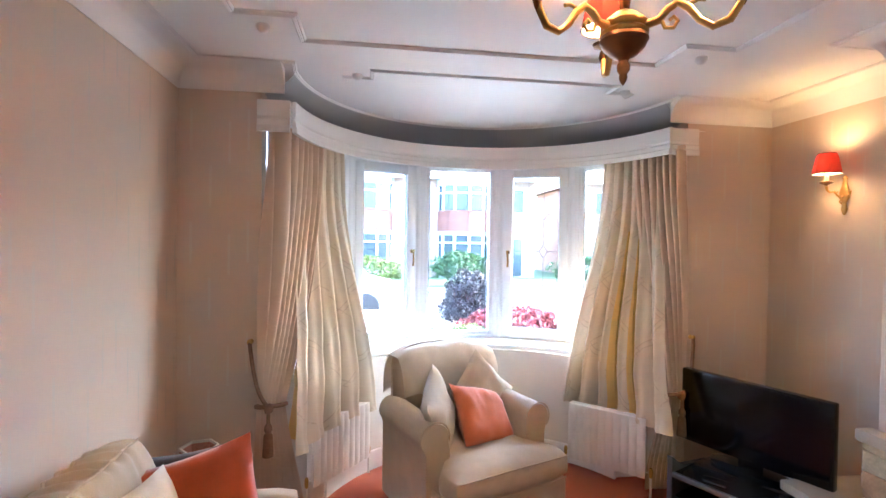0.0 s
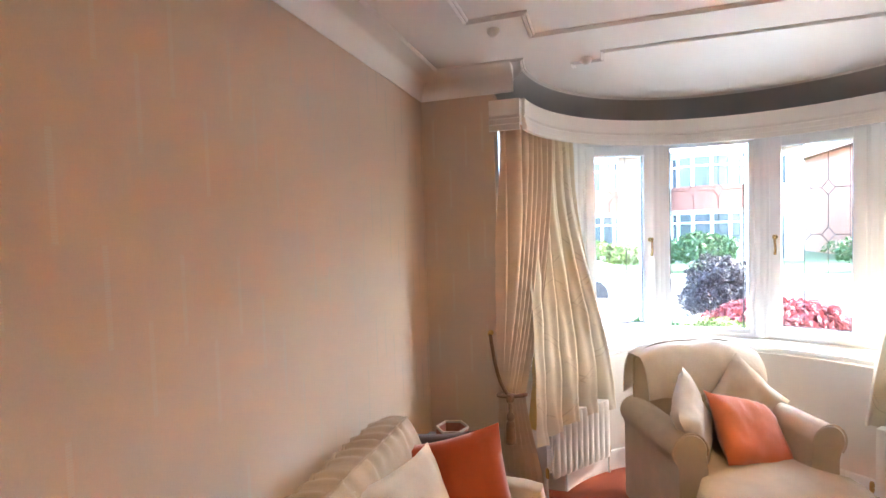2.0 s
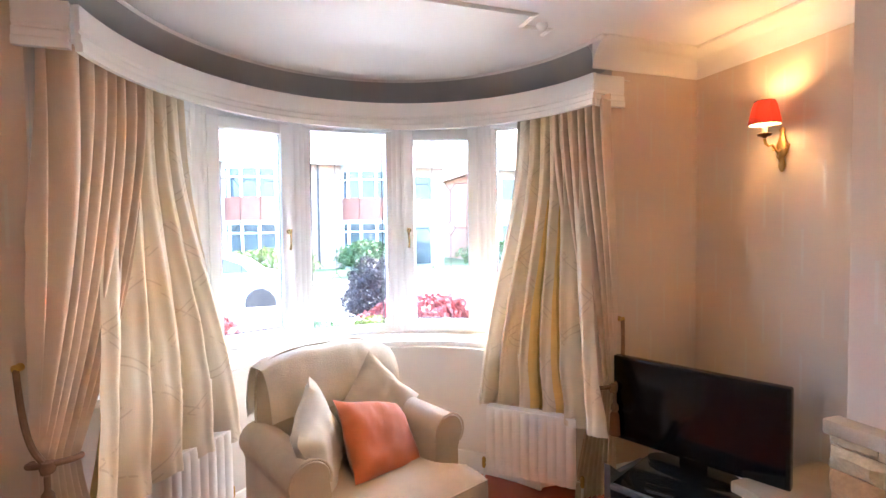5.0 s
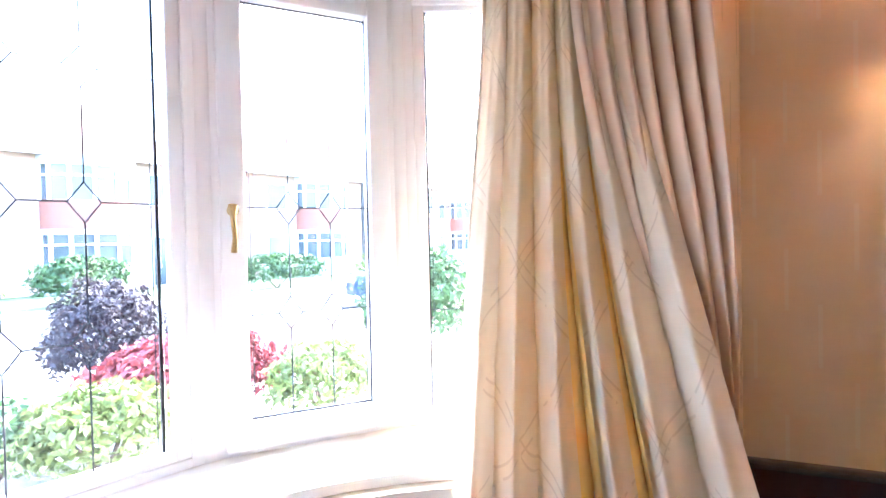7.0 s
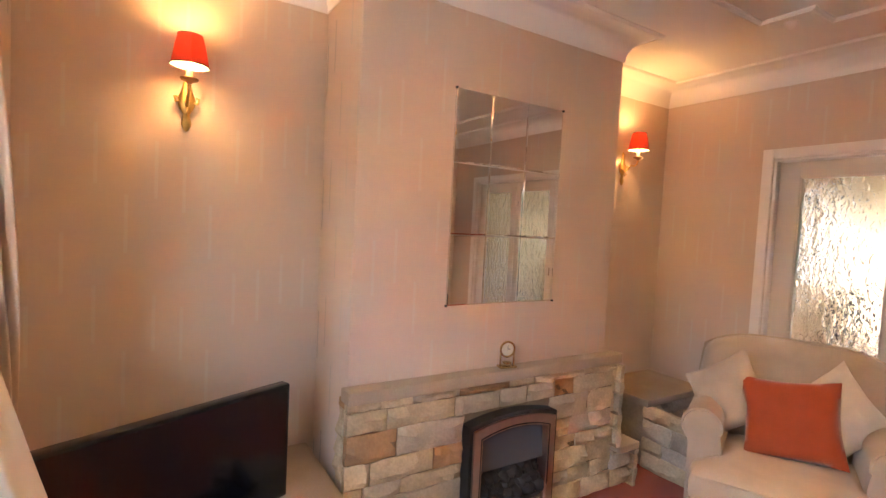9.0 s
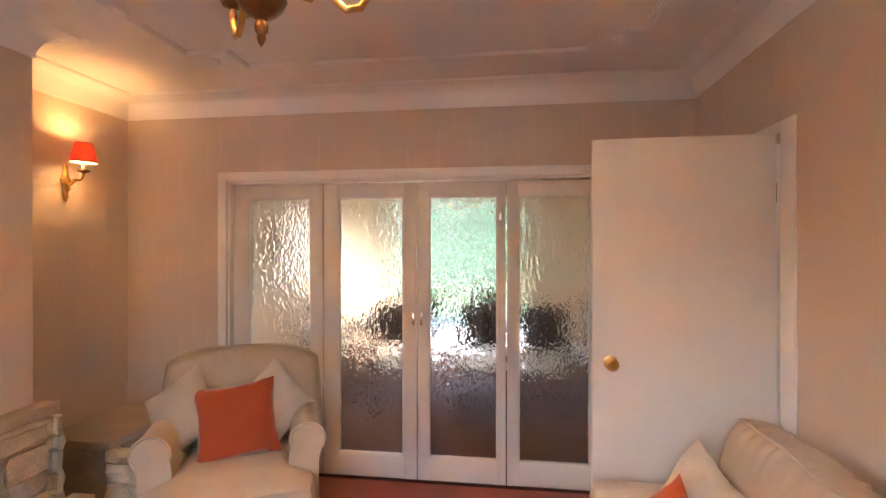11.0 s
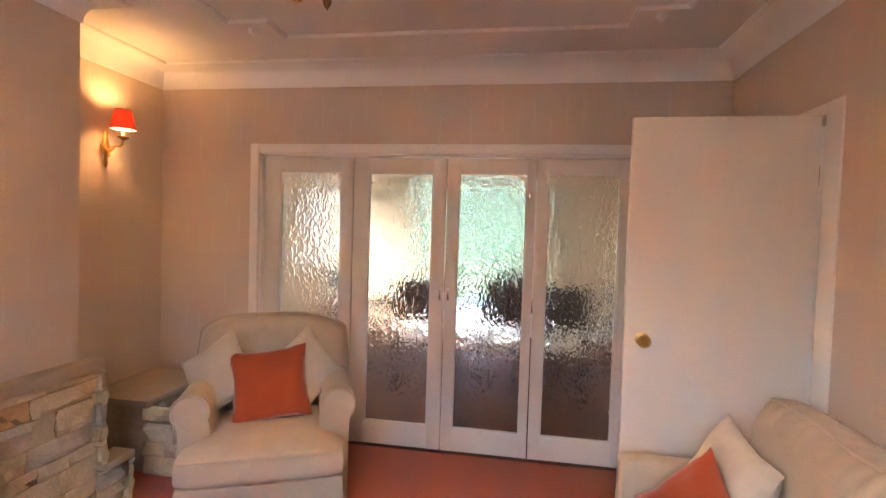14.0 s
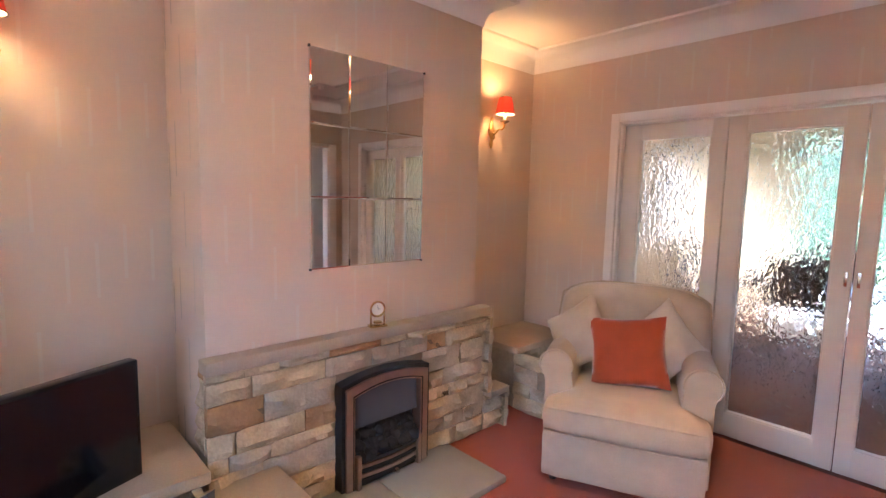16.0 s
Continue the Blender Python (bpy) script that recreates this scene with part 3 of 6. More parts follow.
for i, (x0, x1, g1, g0) in enumerate(LEAF):
    d = thing("door_%d" % (i + 1), "white glazed folding door with rippled glass, closed", "door", pose(0, -0.055, 0), "folding doors", "structure")
    b = box(x0 + 0.002, g0, -0.02, 0.02, 0.012, 1.953, 0.003)
    box(g1, x1 - 0.002, -0.02, 0.02, 0.012, 1.953, 0.003, bm=b)
    box(g0 - 0.003, g1 + 0.003, -0.018, 0.018, 0.012, 0.157, 0.003, bm=b)
    box(g0 - 0.003, g1 + 0.003, -0.018, 0.018, 1.86, 1.953, 0.003, bm=b)
    part("door_frame", b, DOOR_WHITE, d)
    part("glazing_bead", ring(g0, g1, 0.157, 1.86, 0.010, -0.024, 0.016, 0.002), DOOR_WHITE, d)
    rp = part("pane", box(g0 + 0.001, g1 - 0.001, -0.006, 0.0, 0.158, 1.859), RIPPLE, d, "rippled obscure glass")
    rp.visible_shadow = False
    if i in (1, 2):
        hx = x0 + 0.025 if i == 1 else x1 - 0.025
        part("finger_pull", box(hx - 0.008, hx + 0.008, 0.019, 0.023, 1.02, 1.10, 0.002), CHROME, d, "small chrome finger pull")
    if i == 2:
        part("catch", box(1.15, 1.165, 0.019, 0.026, 1.70, 1.75, 0.002), CHROME, d)

# ---- the hall door, standing open ----
b = bmesh.new()
box(-0.002, 0.011, 0.935, 1.038, 0, 2.04, 0.004, bm=b)
box(-0.002, 0.011, 0.08, 0.18, 0, 2.04, 0.004, bm=b)
box(-0.002, 0.011, 0.181, 0.934, 1.995, 2.04, 0.004, bm=b)
box(-T, 0.0, 0.925, 0.942, 0, 2.0, 0.003, bm=b)
box(-T, 0.0, 0.178, 0.195, 0, 2.0, 0.003, bm=b)
structure("trim", b, GLOSS_WHITE, "white painted architrave of the hall doorway", "architrave")
hd = thing("door_5", "flush white painted hall door standing wide open", "door", pose(0.022, 0.915, 0, 0, 0, -2.0), kind="structure")
part("leaf", box(0, 0.722, -0.02, 0.02, 0.008, 1.99, 0.003), DOOR_WHITE, hd)
kb = part("door_knob", lathe([(0.030, 0), (0.030, 0.006), (0.012, 0.012), (0.012, 0.03), (0.026, 0.042), (0.028, 0.055), (0.018, 0.066), (0, 0.068)], 18), BRASS, hd, "aged brass round knob", m=pose(0.648, 0.02, 1.032, -90))
part("door_knob", lathe([(0.030, 0), (0.030, 0.006), (0.012, 0.012), (0.012, 0.03), (0.026, 0.042), (0.028, 0.055), (0.018, 0.066), (0, 0.068)], 18), BRASS, hd, "aged brass round knob", m=pose(0.648, -0.02, 1.032, 90))
for z in (0.25, 1.75):
    part("hinge", lathe([(0.006, -0.04), (0.006, 0.04)], 10, (-0.004, 0.0, z)), DARK_BRASS, hd)
# hall beyond, with an unseen glazed front door added to let daylight in
HN = 3.5
b = box(-1.3, -1.2, -0.9, HN, 0, H)
box(-1.2, -T - 0.001, -1.0, -0.9, 0, H, bm=b)
box(-1.3, -T - 0.001, HN, HN + 0.1, 2.1, H, bm=b)
structure("hall_wall", b, PLASTER, "pale painted hall wall", "wall")
structure("hall_floor", box(-1.3, -T, -1.0, HN + 0.1, -0.1, -0.002), CARPET, "terracotta carpet running into the hall", "floor")
structure("hall_ceiling", box(-1.3, -T, -1.0, HN + 0.1, H, H + 0.1), WHITE_CEIL, "off-white hall ceiling", "ceiling")
fd = thing("door_6", "white glazed front door added out of sight to light the hall", "door", pose(-1.2, HN + 0.05, 0), kind="structure")
part("door_frame", ring(0.0, 1.078, 0.0, 2.1, 0.09, -0.03, 0.03), DOOR_WHITE, fd)
p_ = part("pane", box(0.085, 0.993, -0.003, 0.003, 0.085, 2.015), GLASS, fd)
p_.visible_shadow = False

# ---- fireplace ----
fp = thing("fireplace", "rough honey sandstone fireplace with a smooth stone mantel shelf", "fireplace")
part("mantel_shelf", box(3.232, CB_X - 0.001, 1.02, 2.648, 0.735, 0.79, 0.006), SLAB, fp, "smooth brown stone mantel shelf")
b = box(3.274, CB_X - 0.002, 1.045, 2.625, 0.0, 0.735)
box(3.274, CB_X - 0.002, 0.875, 1.0449, 0.0, 0.22, bm=b)
part("mortar_bed", b, MORTAR, fp)
part("step_cap", box(3.20, 3.33, 0.855, 1.03, 0.222, 0.262, 0.006), SLAB, fp)
hearth = thing("hearth", "low grey stone hearth slab before the fire", "hearth")
part("slab", box(2.80, 3.255, 1.357, 1.872, 0.0, 0.035, 0.006), HEARTH_SLAB, hearth)
part("slab", box(2.80, 3.255, 1.875, 2.355, 0.0, 0.035, 0.006), HEARTH_SLAB, hearth)
led = thing("stone_ledge", "stepped stone ledge beside the fire", "ledge")
part("slab", box(2.94, 3.255, 2.36, 2.80, 0.225, 0.275, 0.006), SLAB, led)
part("core", box(2.97, 3.255, 2.39, 2.77, 0.0, 0.225), MORTAR, led)
tvp = thing("stone_plinth", "low sandstone plinth with a slab top in the alcove", "plinth")
part("slab", box(3.19, W - 0.002, 2.65, 3.0, 0.335, 0.385, 0.006), SLAB, tvp)
part("core", box(3.24, W - 0.002, 2.70, 2.96, 0.0, 0.335), STONE_GREY, tvp)
sep_ = thing("stone_plinth", "low sandstone plinth with a slab top in the alcove", "plinth")
part("slab", box(3.30, W - 0.002, 0.03, 0.66, 0.395, 0.44, 0.006), SLAB, sep_)
part("core", box(3.34, W - 0.002, 0.05, 0.62, 0.0, 0.395), STONE_GREY, sep_)


def stone_bm(w, h, d, seed):
    """A pitched-face walling stone: sawn sides, and a face broken into rough facets."""
    n, k = max(5, int(w / 0.028)), max(3, int(h / 0.026))
    b = bmesh.new()
    V = []
    tilt = 0.5 * noise.noise(Vector((seed, 3, 7)))
    for i in range(n + 1):
        row = []
        for j in range(k + 1):
            u, v = i / n, j / k
            e = min(1, 5 * min(u, 1 - u) * w / max(h, 0.05)) * min(1, 3.4 * min(v, 1 - v))
            q = Vector((u * w * 9 + seed * 3.1, v * h * 12, seed))
            broken = 0.046 * noise.noise(q) + 0.020 * noise.noise(q * 2.7) + 0.018 * tilt * (v - 0.5) * 2
            f = d * (0.40 + 0.60 * e ** 0.5) + broken * (0.35 + 0.65 * e)
            inner = 0 < i < n and 0 < j < k
            ju = 0.22 * w / n * noise.noise(q * 5) if inner else (0.004 * noise.noise(Vector((v * 6, seed, u))) if i in (0, n) else 0)
            jv = 0.22 * h / k * noise.noise(q * 5 + Vector((9, 0, 0))) if inner else 0
            row.append(b.verts.new((-max(0.002, f), (u - 0.5) * w + ju, (v - 0.5) * h + jv)))
        V.append(row)
    for i in range(n):
        for j in range(k):
            b.faces.new((V[i][j], V[i + 1][j], V[i + 1][j + 1], V[i][j + 1]))
    rim_ = [V[i][0] for i in range(n + 1)] + [V[n][j] for j in range(1, k + 1)] + [V[i][k] for i in range(n - 1, -1, -1)] + [V[0][j] for j in range(k - 1, 0, -1)]
    back = [b.verts.new((0.02, v.co.y, v.co.z)) for v in rim_]
    for i in range(len(rim_)):
        b.faces.new((rim_[i], rim_[(i + 1) % len(rim_)], back[(i + 1) % len(rim_)], back[i]))
    return b


_rs = random.Random(11)
FIRE_Y0, FIRE_Y1, FIRE_Z = 1.535, 2.07, 0.60


def stone_wall(parent, x, y0, y1, z0, z1, holes=(), turn=None, rows=None):
    z = z0
    heights = rows or [0.105, 0.085, 0.115, 0.07, 0.10, 0.125, 0.09, 0.08]
    k = 0
    while z < z1 - 0.02:
        h = min(heights[k % len(heights)], z1 - z)
        if z1 - z - h < 0.03:
            h = z1 - z
        spans = [(y0, y1)]
        for a, c, top in holes:
            if z + h * 0.5 < top:
                spans = [q for s in spans for q in ((s[0], min(s[1], a)), (max(s[0], c), s[1])) if q[1] - q[0] > 0.03]
        for a, c in spans:
            y = a
            while y < c - 0.01:
                w = min(_rs.uniform(0.13, 0.36), c - y)
                if c - y - w < 0.08:
                    w = c - y
                m = _rs.choices((STONE, STONE_GREY, STONE_RUST), (7, 2, 0.8))[0]
                ob = part("stone", stone_bm(w - 0.004, h - 0.004, _rs.uniform(0.022, 0.036), _rs.uniform(0, 90)), m, parent, angle=28)
                place = pose(x, y + w / 2, z + h / 2)
                ob.matrix_basis = turn @ place if turn is not None else place
                y += w
        z += h
        k += 1


stone_wall(fp, 3.276, 1.03, 2.64, 0.0, 0.733, [(FIRE_Y0, FIRE_Y1, FIRE_Z)])
stone_wall(fp, 3.268, 0.872, 1.03, 0.0, 0.22)
# the ends of the stone face
stone_wall(fp, 0, 0.0, 0.06, 0.262, 0.733, turn=Matrix.Translation((3.26, 1.045, 0)) @ pose(0, 0, 0, 0, 0, 90))
stone_wall(fp, 0, 0.0, 0.06, 0.0, 0.22, turn=Matrix.Translation((3.26, 0.875, 0)) @ pose(0, 0, 0, 0, 0, 90))
stone_wall(fp, 0, 0.0, 0.06, 0.385, 0.733, turn=Matrix.Translation((3.32, 2.625, 0)) @ pose(0, 0, 0, 0, 0, -90))
stone_wall(led, 2.972, 2.40, 2.77, 0.0, 0.223)
stone_wall(led, 0, 0.0, 0.28, 0.0, 0.223, turn=Matrix.Translation((2.975, 2.392, 0)) @ pose(0, 0, 0, 0, 0, 90))
stone_wall(sep_, 3.342, 0.06, 0.62, 0.0, 0.393)
stone_wall(sep_, 0, -0.40, 0.0, 0.0, 0.393, turn=Matrix.Translation((3.35, 0.618, 0)) @ pose(0, 0, 0, 0, 0, -90))
stone_wall(tvp, 0, 0.0, 0.3, 0.0, 0.333, turn=Matrix.Translation((3.22, 2.70, 0)) @ pose(0, 0, 0, 0, 0, 90))

# ---- gas fire ----
fire = thing("gas_fire", "bronze framed inset gas fire with black coals", "fire", pose(3.255, (FIRE_Y0 + FIRE_Y1) / 2, 0.035))
hw = (FIRE_Y1 - FIRE_Y0) / 2


def arch_ring(w, z1, rise, t, x0, x1, n=14):
    """A frame open below, its head a shallow arch."""
    b = bmesh.new()
    def line(k):
        ww, zz = w - k, z1 - k
        return [(-ww, 0.0)] + [(-ww + 2 * ww * i / n, zz + rise * (1 - (2 * i / n - 1) ** 2)) for i in range(n + 1)] + [(ww, 0.0)]
    o, q = line(0), line(t)
    R = [[b.verts.new((x, y, z)) for y, z in L] for x in (x0, x1) for L in (o, q)]
    for i in range(len(o) - 1):
        for a, c in ((0, 1), (1, 3), (3, 2), (2, 0)):
            b.faces.new((R[a][i], R[a][i + 1], R[c][i + 1], R[c][i]))
    for i in (0, -1):
        b.faces.new((R[0][i], R[1][i], R[3][i], R[2][i]))
    return b


part("outer_trim", arch_ring(hw, 0.52, 0.035, 0.018, -0.045, 0.02), BLACK, fire)
part("frame", arch_ring(hw - 0.018, 0.502, 0.035, 0.036, -0.058, 0.01), BRONZE, fire, "brushed bronze arched frame")
part("inner_trim", arch_ring(hw - 0.054, 0.466, 0.033, 0.004, -0.06, 0.01), BLACK, fire)
part("inner_frame", arch_ring(hw - 0.058, 0.462, 0.033, 0.007, -0.056, 0.01), BRONZE, fire)
b = box(-0.03, 0.01, -hw + 0.06, hw - 0.06, 0.285, 0.475)
part("hood", moved(b, pose(-0.015, 0, 0, 0, 4)), GREY_PLASTIC, fire, "charcoal sheet metal hood")
b = box(0.05, 0.06, -hw + 0.06, hw - 0.06, 0.0, 0.5)
box(-0.02, 0.055, -hw + 0.055, -hw + 0.063, 0.0, 0.46, bm=b)
box(-0.02, 0.055, hw - 0.063, hw - 0.055, 0.0, 0.46, bm=b)
box(-0.05, 0.055, -hw + 0.07, hw - 0.07, 0.0, 0.02, bm=b)
part("firebox", b, BLACK, fire)
for k in range(5):
    z = 0.02 + k * 0.024
    pts = [(-0.052 - 0.035 * (1 - (2 * i / 10 - 1) ** 2), (-1 + 2 * i / 10) * (hw - 0.075), z + 0.012 * (1 - (2 * i / 10 - 1) ** 2)) for i in range(11)]
    part("grate_bar", sweep(pts, [(0, 0), (0.010, 0), (0.010, 0.016), (0, 0.016)]), BRONZE if k % 2 else BLACK, fire)
for s in (-1, 1):
    part("grate_post", box(-0.075, -0.045, s * (hw - 0.08) - 0.012, s * (hw - 0.08) + 0.012, 0.0, 0.165, 0.003), BRONZE, fire)
part("control_knob", lathe([(0.013, 0), (0.012, 0.015), (0, 0.016)], 12), CHROME, fire, m=pose(-0.092, -0.02, 0.035, 0, -90))
_rc = random.Random(5)
for k in range(34):
    b = bmesh.new()
    bmesh.ops.create_icosphere(b, subdivisions=2, radius=1)
    r = _rc.uniform(0.026, 0.038)
    for v in b.verts:
        v.co *= r * (1 + 0.35 * noise.noise(v.co * 1.5 + Vector((k, 0, 0))))
        v.co.y *= 1.25
    row = k // 9
    part("coal", b, COAL, fire, m=pose(-0.045 + row * 0.022 + _rc.uniform(-0.008, 0.008), -0.165 + (k % 9) * 0.041 + _rc.uniform(-0.01, 0.01), 0.155 + row * 0.036 + _rc.uniform(-0.006, 0.008), _rc.uniform(0, 90), _rc.uniform(0, 90)))

# ---- mirror ----
mir = thing("wall_mirror", "large frameless rectangular mirror hanging above the mantel shelf", "mirror", pose(CB_X - 0.004, 1.847, 1.10))
part("backing", box(-0.004, 0.002, -0.323, 0.323, 0.0, 0.972), CHROME, mir)
ys, zs = [-0.323, -0.09, 0.125, 0.323], [0.0, 0.324, 0.648, 0.972]
for i in range(3):
    for j in range(3):
        y0, y1, z0, z1 = ys[i] + 0.0003, ys[i + 1] - 0.0003, zs[j] + 0.0003, zs[j + 1] - 0.0003
        b = bmesh.new()
        e = 0.0055
        lo = [b.verts.new(v) for v in ((-0.004, y0, z0), (-0.004, y1, z0), (-0.004, y1, z1), (-0.004, y0, z1))]
        mi = [b.verts.new(v) for v in ((-0.008, y0, z0), (-0.008, y1, z0), (-0.008, y1, z1), (-0.008, y0, z1))]
        hi = [b.verts.new(v) for v in ((-0.0095, y0 + e, z0 + e), (-0.0095, y1 - e, z0 + e), (-0.0095, y1 - e, z1 - e), (-0.0095, y0 + e, z1 - e))]
        for q, s in ((lo, mi), (mi, hi)):
            for k in range(4):
                b.faces.new((q[k], q[(k + 1) % 4], s[(k + 1) % 4], s[k]))
        b.faces.new(hi)
        part("mirror_tile", b, MIRROR, mir, angle=1)
for y, z in ((-0.325, 0.0), (-0.325, 0.972), (0.325, 0.0), (0.325, 0.972)):
    part("mirror_clip", box(-0.013, 0.0, y - 0.004, y + 0.004, z - 0.005, z + 0.005, 0.001), BLACK, mir)

# ---- mantel clock ----
ck = thing("mantel_clock", "small gilt skeleton clock with a round dial on the mantel", "clock", pose(3.278, 1.825, 0.79, 0, 0, -102))
part("base", box(-0.045, 0.045, -0.022, 0.022, 0, 0.010, 0.002), GOLD, ck)
for s in (-1, 1):
    part("pillar", lathe([(0.005, 0.01), (0.004, 0.045), (0.006, 0.05), (0.004, 0.055), (0.004, 0.09)], 10, (s * 0.036, 0, 0)), GOLD, ck)
part("case", tube([(0.037 * math.cos(a), 0, 0.088 + 0.037 * math.sin(a)) for a in np.linspace(0, 2 * math.pi, 25)], 0.005, 8), GOLD, ck)
part("dial", lathe([(0.031, 0), (0.031, 0.004), (0, 0.0042)], 24), mat("pale_dial", (0.75, 0.72, 0.62), rough=0.4, var=0.03), ck, "pale round dial", m=pose(0, 0.002, 0.088, 90))
b = box(-0.001, 0.001, -0.0045, -0.0035, 0.088, 0.108)
box(-0.001, 0.014, -0.0045, -0.0035, 0.087, 0.089, bm=b)
part("clock_hand", b, BLACK, ck)
part("pendulum", lathe([(0.0, 0.018), (0.022, 0.02), (0.022, 0.026), (0.0, 0.030)], 16), GOLD, ck)

# ---- armchairs ----


def roll_arm(L_, h, w, r):
    """An upright arm with a scrolled top: a profile carried front to back (y)."""
    prof_ = [(-w / 2, 0), (w / 2, 0), (w / 2, h - 2 * r)]
    for i in range(13):
        a = radians(-40 + 235 * i / 12)
        prof_.append((w / 2 - r * 0.55 + r * math.cos(a) * 1.0 - 0.01, h - r + r * math.sin(a)))
    prof_.append((-w / 2, h - 2 * r))
    b = bmesh.new()
    n = 10
    R = []
    for k in range(n + 1):
        y = -L_ / 2 + L_ * k / n
        e = 0.0 if 0 < k < n else 0.012
        R.append([b.verts.new((x * (1 - e * 3), y + (0.006 if k == n else 0), z * (1 - e))) for x, z in prof_])
    for q, s in zip(R, R[1:]):
        for i in range(len(prof_)):
            b.faces.new((q[i], q[(i + 1) % len(prof_)], s[(i + 1) % len(prof_)], s[i]))
    b.faces.new(R[0][::-1])
    b.faces.new(R[-1])
    return b


def soft_box(x0, x1, y0, y1, z0, z1, r, seed, amount=0.012, cuts=3, crown=0.0):
    b = bmesh.new()
    bmesh.ops.create_cube(b, size=1)
    bmesh.ops.subdivide_edges(b, edges=b.edges[:], cuts=7, use_grid_fill=True)
    sx, sy, sz = (x1 - x0) / 2, (y1 - y0) / 2, (z1 - z0) / 2
    for v in b.verts:
        p = Vector((v.co.x * 2 * sx, v.co.y * 2 * sy, v.co.z * 2 * sz))
        q = Vector((max(-sx + r, min(sx - r, p.x)), max(-sy + r, min(sy - r, p.y)), max(-sz + r, min(sz - r, p.z))))
        d = p - q
        v.co = q + (d.normalized() * r if d.length > 1e-6 else d)
        v.co.z += crown * (1 - (v.co.x / sx) ** 2) * (1 - (v.co.y / sy) ** 2) * (1 if v.co.z > 0 else 0)
        v.co += Vector(((x0 + x1) / 2, (y0 + y1) / 2, (z0 + z1) / 2))
    return puffy(b, amount, 7, seed)


def armchair(name, label, m, half=0.37):
    """Faces -y; its base is 0.74 wide."""
    c = thing(name, label, "armchair", m, "armchairs")
    part("base", soft_box(-0.375, 0.375, -0.435, 0.38, 0.05, 0.30, 0.03, 1, 0.004), CHENILLE, c)
    sc_ = soft_box(-0.385, 0.385, -0.46, 0.22, 0.285, 0.44, 0.06, 2, 0.008, crown=0.02)
    for v in sc_.verts:
        k_ = max(0.0, min(1.0, (v.co.y + 0.27) / 0.10))
        v.co.x *= 1 - 0.27 * k_ * k_ * (3 - 2 * k_)
    part("seat_cushion", sc_, CHENILLE, c)
    for s in (-1, 1):
        a = roll_arm(0.57, 0.60, 0.15, 0.085)
        if s < 0:
            a.transform(Matrix.Diagonal((-1, 1, 1, 1)))
        part("arm", moved(a, pose(s * 0.335, 0.085, 0.04)), CHENILLE, c)
        pts = []
        for i in range(13):
            t = radians(-40 + 235 * i / 12)
            pts.append((s * (0.335 + 0.075 - 0.047 + 0.088 * math.cos(t) - 0.01), -0.202, 0.04 + 0.515 + 0.088 * math.sin(t)))
        part("piping", tube(pts, 0.005, 6), CHENILLE, c)
    # the back: a broad rounded cushion, leaning
    def bk(u, v):
        a = (u - 0.5) * 2
        top = 0.94 - 0.085 * abs(a) ** 4
        x = a * half * (1 - 0.12 * (v - 0.4) ** 2) 
        z = 0.36 + (top - 0.36) * v
        return x, z
    b = bmesh.new()
    n, k = 16, 14
    F = {}
    for side in (-1, 1):
        for i in range(n + 1):
            for j in range(k + 1):
                edge = i in (0, n) or j in (0, k)
                if edge and side == 1:
                    F[side, i, j] = F[-1, i, j]
                    continue
                x, z = bk(i / n, j / k)
                u, v = 2 * i / n - 1, 2 * j / k - 1
                t = 0.11 * ((1 - abs(u) ** 5) * (1 - abs(v) ** 5)) ** 0.4
                F[side, i, j] = b.verts.new((x, 0.30 + side * t + 0.22 * (z - 0.4) * 0.6 + 0.006 * noise.noise(Vector((x * 9, z * 9, side))), z))
    for side in (-1, 1):
        for i in range(n):
            for j in range(k):
                f = [F[side, i, j], F[side, i + 1, j], F[side, i + 1, j + 1], F[side, i, j + 1]]
                b.faces.new(f if side < 0 else f[::-1])
    part("backrest", b, CHENILLE, c, angle=70)
    part("back_panel", soft_box(-0.35, 0.35, 0.26, 0.40, 0.06, 0.70, 0.04, 4, 0.003), CHENILLE, c)
    pts = [(x, 0.30 + 0.22 * (z - 0.4) * 0.6, z + 0.003) for x, z in [bk(0, v) for v in np.linspace(0.1, 1, 8)] + [bk(u, 1) for u in np.linspace(0.05, 0.95, 14)] + [bk(1, v) for v in np.linspace(1, 0.1, 8)]]
    part("piping", tube(pts, 0.006, 6), CHENILLE, c)
    part("piping", tube([(-0.35, -0.452, 0.42), (-0.2, -0.460, 0.425), (0, -0.461, 0.427), (0.2, -0.460, 0.425), (0.35, -0.452, 0.42)], 0.005, 6), CHENILLE, c)
    part("piping", tube([(-0.35, -0.448, 0.300), (-0.2, -0.457, 0.297), (0, -0.459, 0.296), (0.2, -0.457, 0.297), (0.35, -0.448, 0.300)], 0.005, 6), CHENILLE, c)
    for x in (-0.32, 0.32):
        for y in (-0.34, 0.32):
            part("foot", lathe([(0.018, 0), (0.026, 0.05), (0.028, 0.06)], 12, (x, y, 0)), DARK_WOOD, c, "dark turned wooden foot")
    return c


CA = pose(1.655, 3.60, 0, 0, 0, 22)
CB = pose(2.515, 0.70, 0, 0, 0, 180 + 24)
armchair("armchair", "beige chenille armchair before the bay window", CA)
armchair("armchair", "beige chenille armchair beside the fireplace", CB, 0.435)


def on(chair, x, y, z, rx=0, ry=0, rz=0):
    return chair @ pose(x, y, z, rx, ry, rz)


